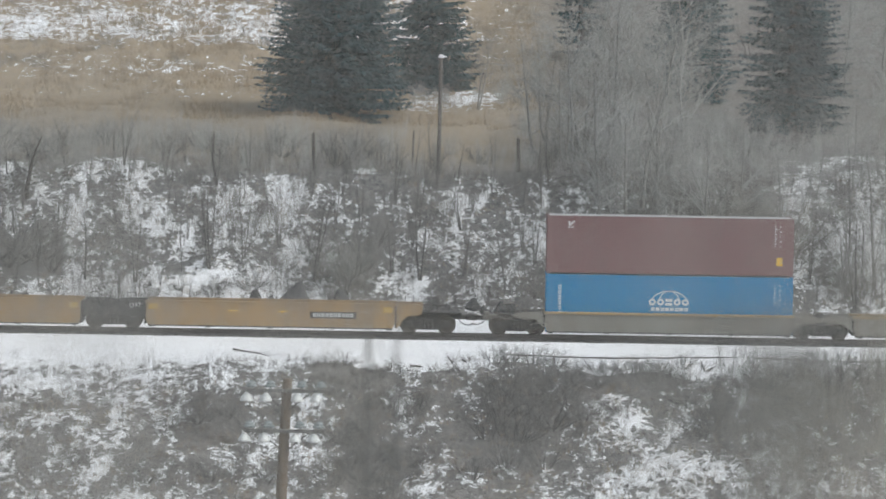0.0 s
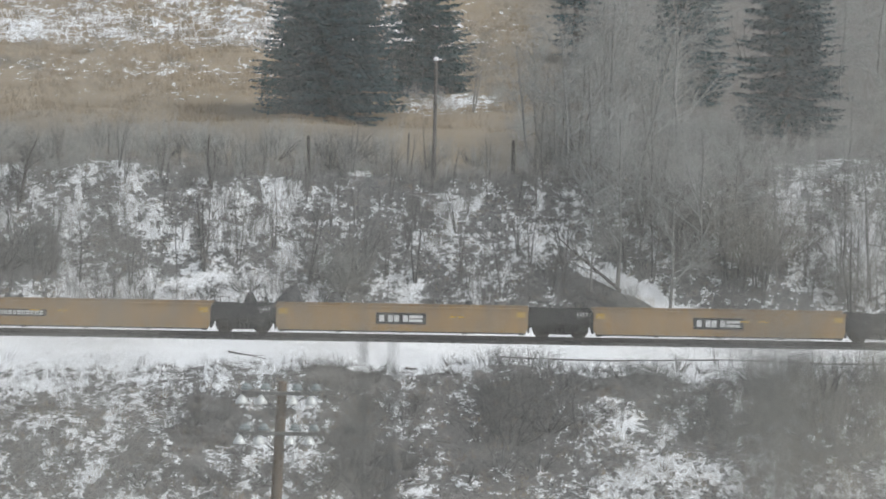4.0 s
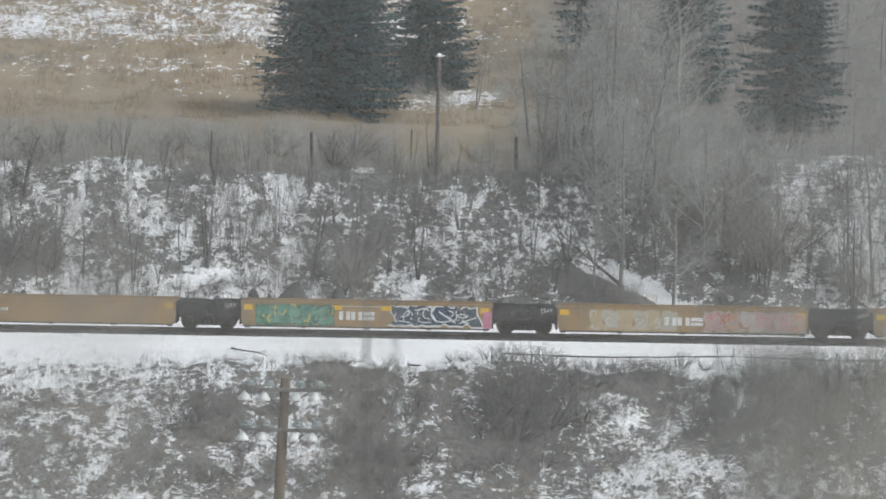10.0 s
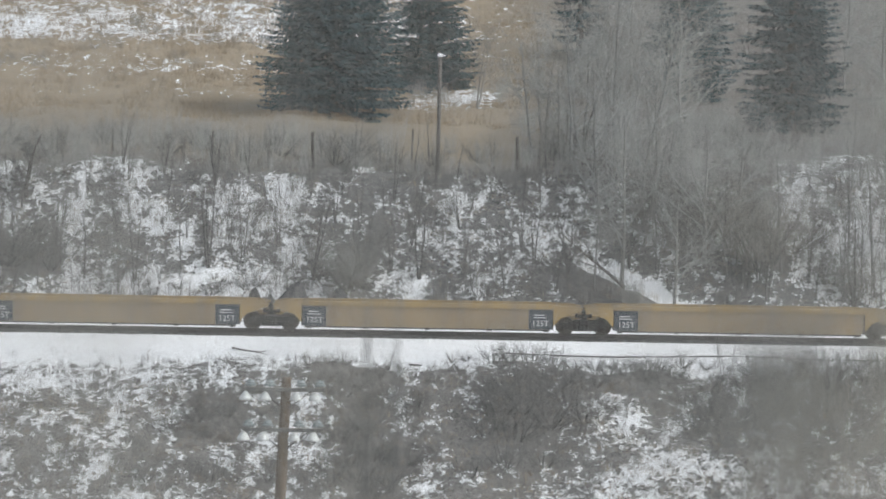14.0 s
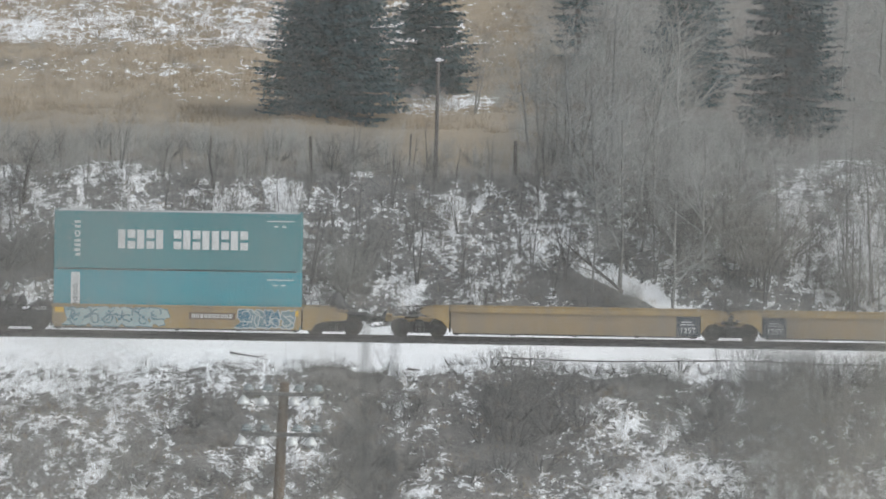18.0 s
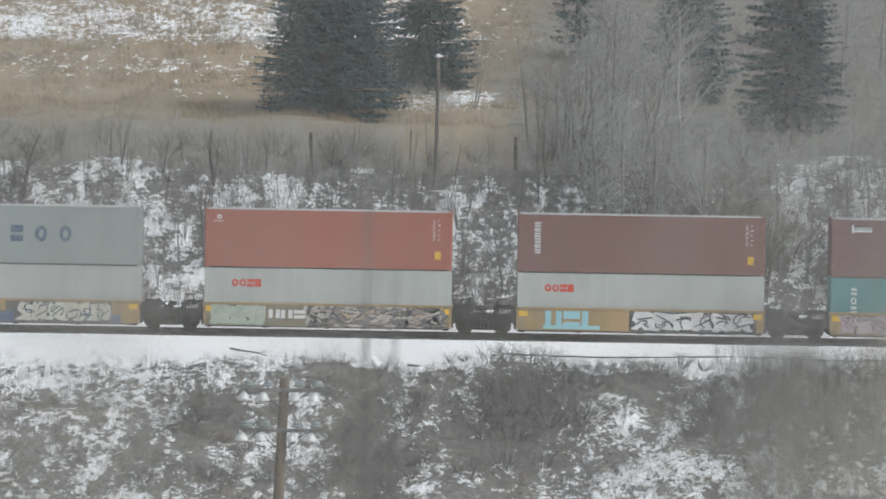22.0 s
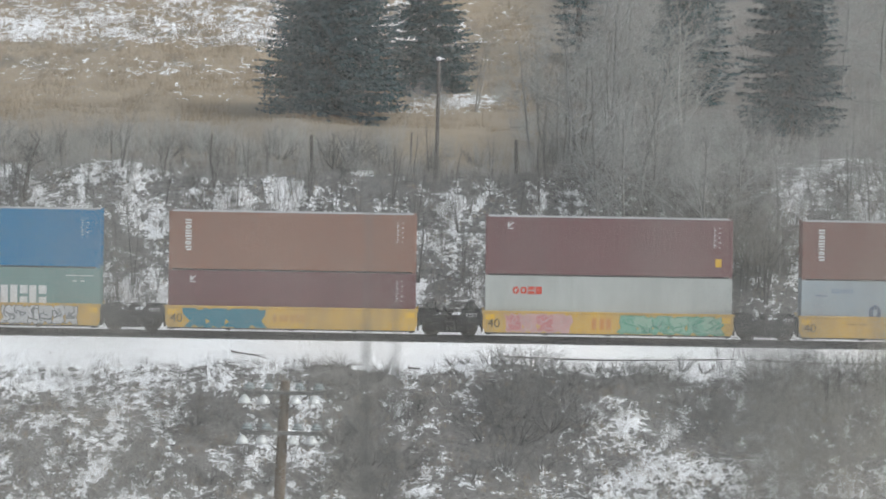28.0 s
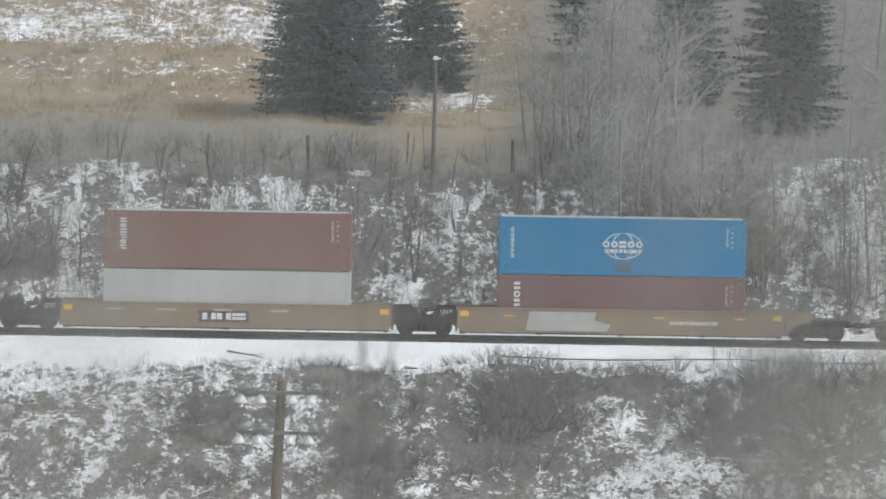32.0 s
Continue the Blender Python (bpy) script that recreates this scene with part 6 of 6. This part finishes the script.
# ---- poles, posts and small things ----
def build_poles():
    x, y, top = -5.08, -86.0, 3.66
    foot = height(x, y)
    pole = thing("telegraph_pole", pose(x, y, foot, 0, 2.2, 0), "old wooden telegraph pole with two crossarms", "pole")
    tall = top - foot
    shift = -tall * math.tan(radians(2.2))
    pole.location.x += shift
    b = Build()
    b.tube((0, 0, -0.3), (0, 0, tall), 0.24, 0.16, 14)
    b.lathe([(0.16, 0.0), (0.13, 0.03)], (0, 0, tall), "z", 14)
    part("shaft", b.mesh("shaft", M_POLE), pole)

    def arm_mesh():
        a = Build()
        a.box(-1.3, 1.3, -0.055, 0.055, -0.06, 0.06, 0.012)
        return a.mesh("crossarm", M_ARM)

    def glass_mesh():
        a = Build()
        a.tube((0, 0, 0.05), (0, 0, 0.2), 0.02, sides=6)
        a.lathe([(0.07, 0.1), (0.19, 0.12), (0.2, 0.17), (0.13, 0.2), (0.15, 0.24), (0.1, 0.3), (0.03, 0.33)], (0, 0, 0), "z", 12)
        return a.mesh("glass_insulator", M_GLASS)

    def bell_mesh():
        a = Build()
        a.tube((0, 0, -0.05), (0, 0, -0.3), 0.02, sides=6)
        a.lathe([(0.1, -0.36), (0.21, -0.35), (0.215, -0.31), (0.17, -0.22), (0.1, -0.12), (0.04, -0.06)], (0, 0, 0), "z", 14)
        return a.mesh("bell_insulator", M_PORCELAIN)

    def brace_mesh():
        a = Build()
        a.tube((0.08, 0, -0.62), (0.82, 0, -0.04), 0.02, sides=6)
        return a.mesh("brace", M_STEEL)

    arm, glass, bell, brace = arm_mesh(), glass_mesh(), bell_mesh(), brace_mesh()
    for z in (tall - 0.36, tall - 1.68):
        a = part("crossarm", arm, pole, "grey weathered timber arm", pose(0, -0.2, z, 0, -2.2, 0))
        for px in (-1.15, -0.52, 0.5, 1.12):
            part("glass_insulator", glass, a, "", pose(px, 0, 0))
            part("bell_insulator", bell, a, "white porcelain bell", pose(px - 0.16, 0, 0))
        for s in (0, 180):
            part("brace", brace, a, "", pose(0, 0, 0, 0, 0, s))

    x, y = -0.43, 15.7
    foot = height(x, y)
    pole = thing("utility_pole", pose(x, y, foot, 0, 0.4, 0), "slim wooden pole at the top of the bank", "pole")
    b = Build()
    b.tube((0, 0, -0.2), (0, 0, 6.35), 0.12, 0.085, 10)
    part("shaft", b.mesh("shaft", M_GREYPOLE), pole)
    b = Build()
    b.lathe([(0.12, 6.3), (0.16, 6.36), (0.12, 6.46), (0.05, 6.5)], (0, 0, 0), "z", 10)
    b.box(0.0, 0.3, -0.05, 0.05, 6.34, 6.42, 0.02)
    part("cap", b.mesh("cap", M_SNOW), pole, "pale snow-dusted cap")

    rnd = random.Random(5)
    for x, y, h, r, m, label in ((-17.8, 19.4, 1.2, 0.06, M_GREYPOLE, "short greyed fence post"), (-12.4, 16.9, 1.85, 0.055, M_GREYPOLE, "thin greyed wooden fence post"),
                                 (-7.0, 16.25, 1.95, 0.1, M_POST, "dark weathered wooden fence post"), (-1.82, 17.9, 1.6, 0.055, M_GREYPOLE, "thin greyed wooden fence post"),
                                 (3.78, 16.3, 1.75, 0.11, M_POST, "dark weathered wooden fence post")):
        b = Build()
        b.tube((0, 0, -0.2), (0, 0, h * 0.9), r, r * 0.9, 9)
        b.lathe([(r * 0.9, h * 0.9), (r * 0.8, h * 0.97), (r * 0.45, h)], (0, 0, 0), "z", 9)
        thing("fence_post", pose(x, y, height(x, y), rnd.uniform(-2, 2), rnd.uniform(-2, 2), rnd.uniform(0, 90)),
              label, "post", "posts of the old fence", b.mesh("fence_post", m))

    b = Build()
    for i in range(12):
        xa, xb = 3.0 + i * 2.6, 3.0 + (i + 1) * 2.6
        b.tube((xa, -4.2, height(xa, -4.2) + 0.04), (xb, -4.2, height(xb, -4.2) + 0.04), 0.035, 0.035, 6)
    thing("pipe", Matrix(), "dark pipe lying along the snowy shelf", "pipe", me=b.mesh("pipe", M_STEEL))
    for x, y, l, turn, seed in ((-10.3, -3.6, 2.4, -40, 1), (-1.6, -6.2, 2.6, 8, 2), (-12.5, -14.0, 2.6, 140, 3)):
        out = []
        limb(out, random.Random(seed), (0, 0, 0.06), (1, 0, 0.02), l, 0.05, 1, 4, 0.5, 0.0, 0.06, 5)
        log = thing("fallen_branch", pose(x, y, height(x, y) + 0.02, 0, 7, turn), "dead branch lying on the snow", "branch", "fallen branches")
        for i, run in enumerate(chains(out)):
            name = "side_branch" if i else "stem"
            part(name, stem_mesh(name, run, M_DARKBARK, 6), log)
    out = []
    limb(out, random.Random(9), (0, 0, 0.1), (-0.75, 0.1, 0.62), 4.2, 0.1, 1, 4, 0.5, 0.0, 0.04, 4)
    log = thing("leaning_log", pose(9.3, 8.2, height(9.3, 8.2)), "dead trunk leaning against a standing tree", "log")
    for i, run in enumerate(chains(out)):
        name = "side_branch" if i else "trunk"
        part(name, stem_mesh(name, run, M_DARKBARK, 7), log)


build_poles()


def rock_mesh(seed, wide, deep, tall, skew):
    """An angular block with split faces, its crest set off to one side."""
    rnd, bm = random.Random(seed), bmesh.new()
    for z, k in ((-0.35, 1.0), (0.08, 1.0), (0.5, 0.66), (0.86, 0.36), (1.0, 0.2)):
        for i in range(7):
            a = 2 * math.pi * (i + rnd.uniform(-0.25, 0.25)) / 7
            q = k * rnd.uniform(0.84, 1.06)
            bm.verts.new((math.cos(a) * wide * 0.5 * q + skew * wide * max(z, 0), math.sin(a) * deep * 0.5 * q, z * tall * rnd.uniform(0.92, 1.04)))
    bmesh.ops.convex_hull(bm, input=bm.verts)
    bmesh.ops.delete(bm, geom=[v for v in bm.verts if not v.link_faces], context="VERTS")
    bmesh.ops.bevel(bm, geom=bm.edges, offset=0.02, segments=1, affect="EDGES")
    me = bpy.data.meshes.new("boulder")
    bm.to_mesh(me)
    bm.free()
    me.materials.append(M_ROCK)
    return me


def build_rocks():
    for i, (x, y, wide, tall, skew, label) in enumerate((
            (-7.72, 6.35, 1.9, 1.2, 0.16, "large dark pointed boulder behind the track"), (-9.62, 6.3, 0.95, 0.8, 0.0, "dark pointed rock behind the track"),
            (-8.85, 6.2, 0.6, 0.5, 0.1, "small dark rock behind the track"), (-5.2, 6.5, 1.5, 1.0, -0.1, "dark rounded boulder behind the track"),
            (-10.7, 6.2, 0.8, 0.42, 0.1, "small dark rock behind the track"), (-13.1, 6.2, 0.9, 0.36, 0.1, "small dark rock behind the track"),
            (-14.3, 6.2, 0.7, 0.4, -0.1, "small dark rock behind the track"), (-11.9, 6.1, 0.6, 0.4, 0.0, "small dark rock behind the track"),
            (1.4, 6.3, 0.9, 0.5, 0.1, "small dark rock behind the track"), (-17.2, 6.2, 0.8, 0.45, 0.0, "small dark rock behind the track"))):
        thing("boulder", pose(x, y, height(x, y) - 0.06), label, "rock", "rocks at the foot of the bank", rock_mesh(40 + i, wide, wide * 0.7, tall, skew))
    # rubble in a broken row along the foot of the bank
    rnd, forms = random.Random(61), [rock_mesh(60 + i, 0.75, 0.6, 0.44, 0.0) for i in range(4)]
    for i in range(34):
        x, y = -22 + i * 0.8 + rnd.uniform(-0.3, 0.3), rnd.uniform(6.05, 6.3)
        k = rnd.uniform(0.7, 1.15)
        thing("boulder", pose(x, y, height(x, y) - 0.05, 0, 0, rnd.uniform(0, 360)) @ Matrix.Diagonal((k, k, k, 1)), "dark lump of rubble at the foot of the bank", "rock",
              "rocks at the foot of the bank", forms[i % 4])
    for i, (x, y, k) in enumerate(((-15.15, 6.9, 0.42), (-11.9, 6.9, 0.5), (-11.5, 7.3, 0.42), (-9.9, 7.4, 0.62), (-5.9, 6.9, 0.5))):
        BUSHES.plant(x, y, k, 65 * i, i, "low rounded leafless bush above the rubble", "bush", "shrubs on the far bank")


build_rocks()


# ---- shrubs and added haze veils right before the camera, far out of focus ----
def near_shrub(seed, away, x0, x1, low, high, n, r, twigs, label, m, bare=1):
    """Wands that rise from the slope below the camera to between low and high, with side twigs."""
    rnd = random.Random(seed)
    y = EYE.y + away
    xm = (x0 + x1) / 2
    foot = height(xm, y)
    stems, fine = [], []
    for _ in range(n):
        xt, zt = rnd.uniform(x0, x1), rnd.uniform(low, high)
        yt = rnd.uniform(-0.5, 0.5)
        p, q = Vector(((xt - xm) * 0.35, yt * 0.4, -0.1)), Vector((xt - xm, yt, zt - foot))
        bits, last = 6, p
        for i in range(bits):
            t = (i + 1) / bits
            cur = p.lerp(q, t) + Vector((rnd.gauss(0, 0.012), rnd.gauss(0, 0.012), 0)) + Vector(((xt - xm) * 0.2 * math.sin(math.pi * t), 0, 0))
            stems.append((last, cur, r * (1.9 - 1.4 * t), r * (1.7 - 1.4 * t), 1))
            if i > bare:
                for _ in range(twigs):
                    s = last.lerp(cur, rnd.random())
                    d = Vector((rnd.gauss(0, 1), rnd.gauss(0, 1), rnd.uniform(0.2, 1.6))).normalized()
                    fine.append((s, s + d * rnd.uniform(0.06, 0.22), r * 0.6, r * 0.35, 0))
            last = cur
    ob = thing("roadside_shrub", pose(xm, y, foot), label, "shrub", "shrubs near the camera")
    part("stem_clump", wood_mesh("stem_clump", stems, m, 5), ob)
    if fine:
        part("twig_crown", wood_mesh("twig_crown", fine, m, 3, True), ob)


near_shrub(1, 9.0, 0.56, 1.25, 14.6, 14.83, 20, 0.005, 5, "tall bare shrub on the near slope", M_DIMWAND)
near_shrub(3, 8.0, 0.66, 1.0, 14.9, 15.6, 14, 0.005, 4, "bare wands on the near slope", M_DIMWAND)
near_shrub(4, 8.0, -0.2, -0.1, 14.55, 14.95, 4, 0.0045, 3, "a few bare wands on the near slope", M_DIMWAND)
# Added haze veil: blurred pale wands lift the darks over the whole view.
near_shrub(5, 2.6, -0.42, 0.42, 15.2, 15.7, 300, 0.0007, 6, "pale wands added at the camera's foot as a haze veil", M_VEIL)

near_shrub(6, 9.0, 0.53, 0.66, 14.72, 14.79, 10, 0.003, 36, "leafless shrub with a bushy head on the near slope", M_BUSH, 3)
near_shrub(8, 25.0, -0.37, -0.33, 14.3, 14.4, 2, 0.013, 1, "tall slender wands on the near slope", M_BUSH)
near_shrub(9, 25.0, -0.25, -0.21, 14.0, 14.15, 2, 0.011, 1, "slender leaning wands on the near slope", M_BUSH)
# Second added veil: it softens contrast at the lower right.
near_shrub(7, 2.5, 0.1, 0.46, 14.92, 15.0, 60, 0.0007, 4, "low pale wands added as a haze veil on the right", M_VEIL)


# ---- what moves ----
def motions():
    for ob, x in ROLLING:
        base = ob.matrix_basis.copy()
        walk(ob, [(t, Matrix.Translation((gone(t), 0, 0)) @ base) for t in TIMES])
    # wheel sets turn while their car passes the view
    for w, dx, start in WHEELS:
        here = [0.04 * i for i in range(801) if -30 < start + gone(0.04 * i) < 30]
        times = sorted(set([0.0, 32.0] + [round(t, 2) for t in here]))
        first = gone(here[0]) if here else 0.0
        last = gone(here[-1]) if here else 0.0
        rows = []
        for t in times:
            rolled = min(max(gone(t), first), last) - first
            rows.append((t, pose(dx, 0, 0.48) @ Matrix.Rotation(rolled / 0.48, 4, "Y")))
        walk(w, rows)


motions()
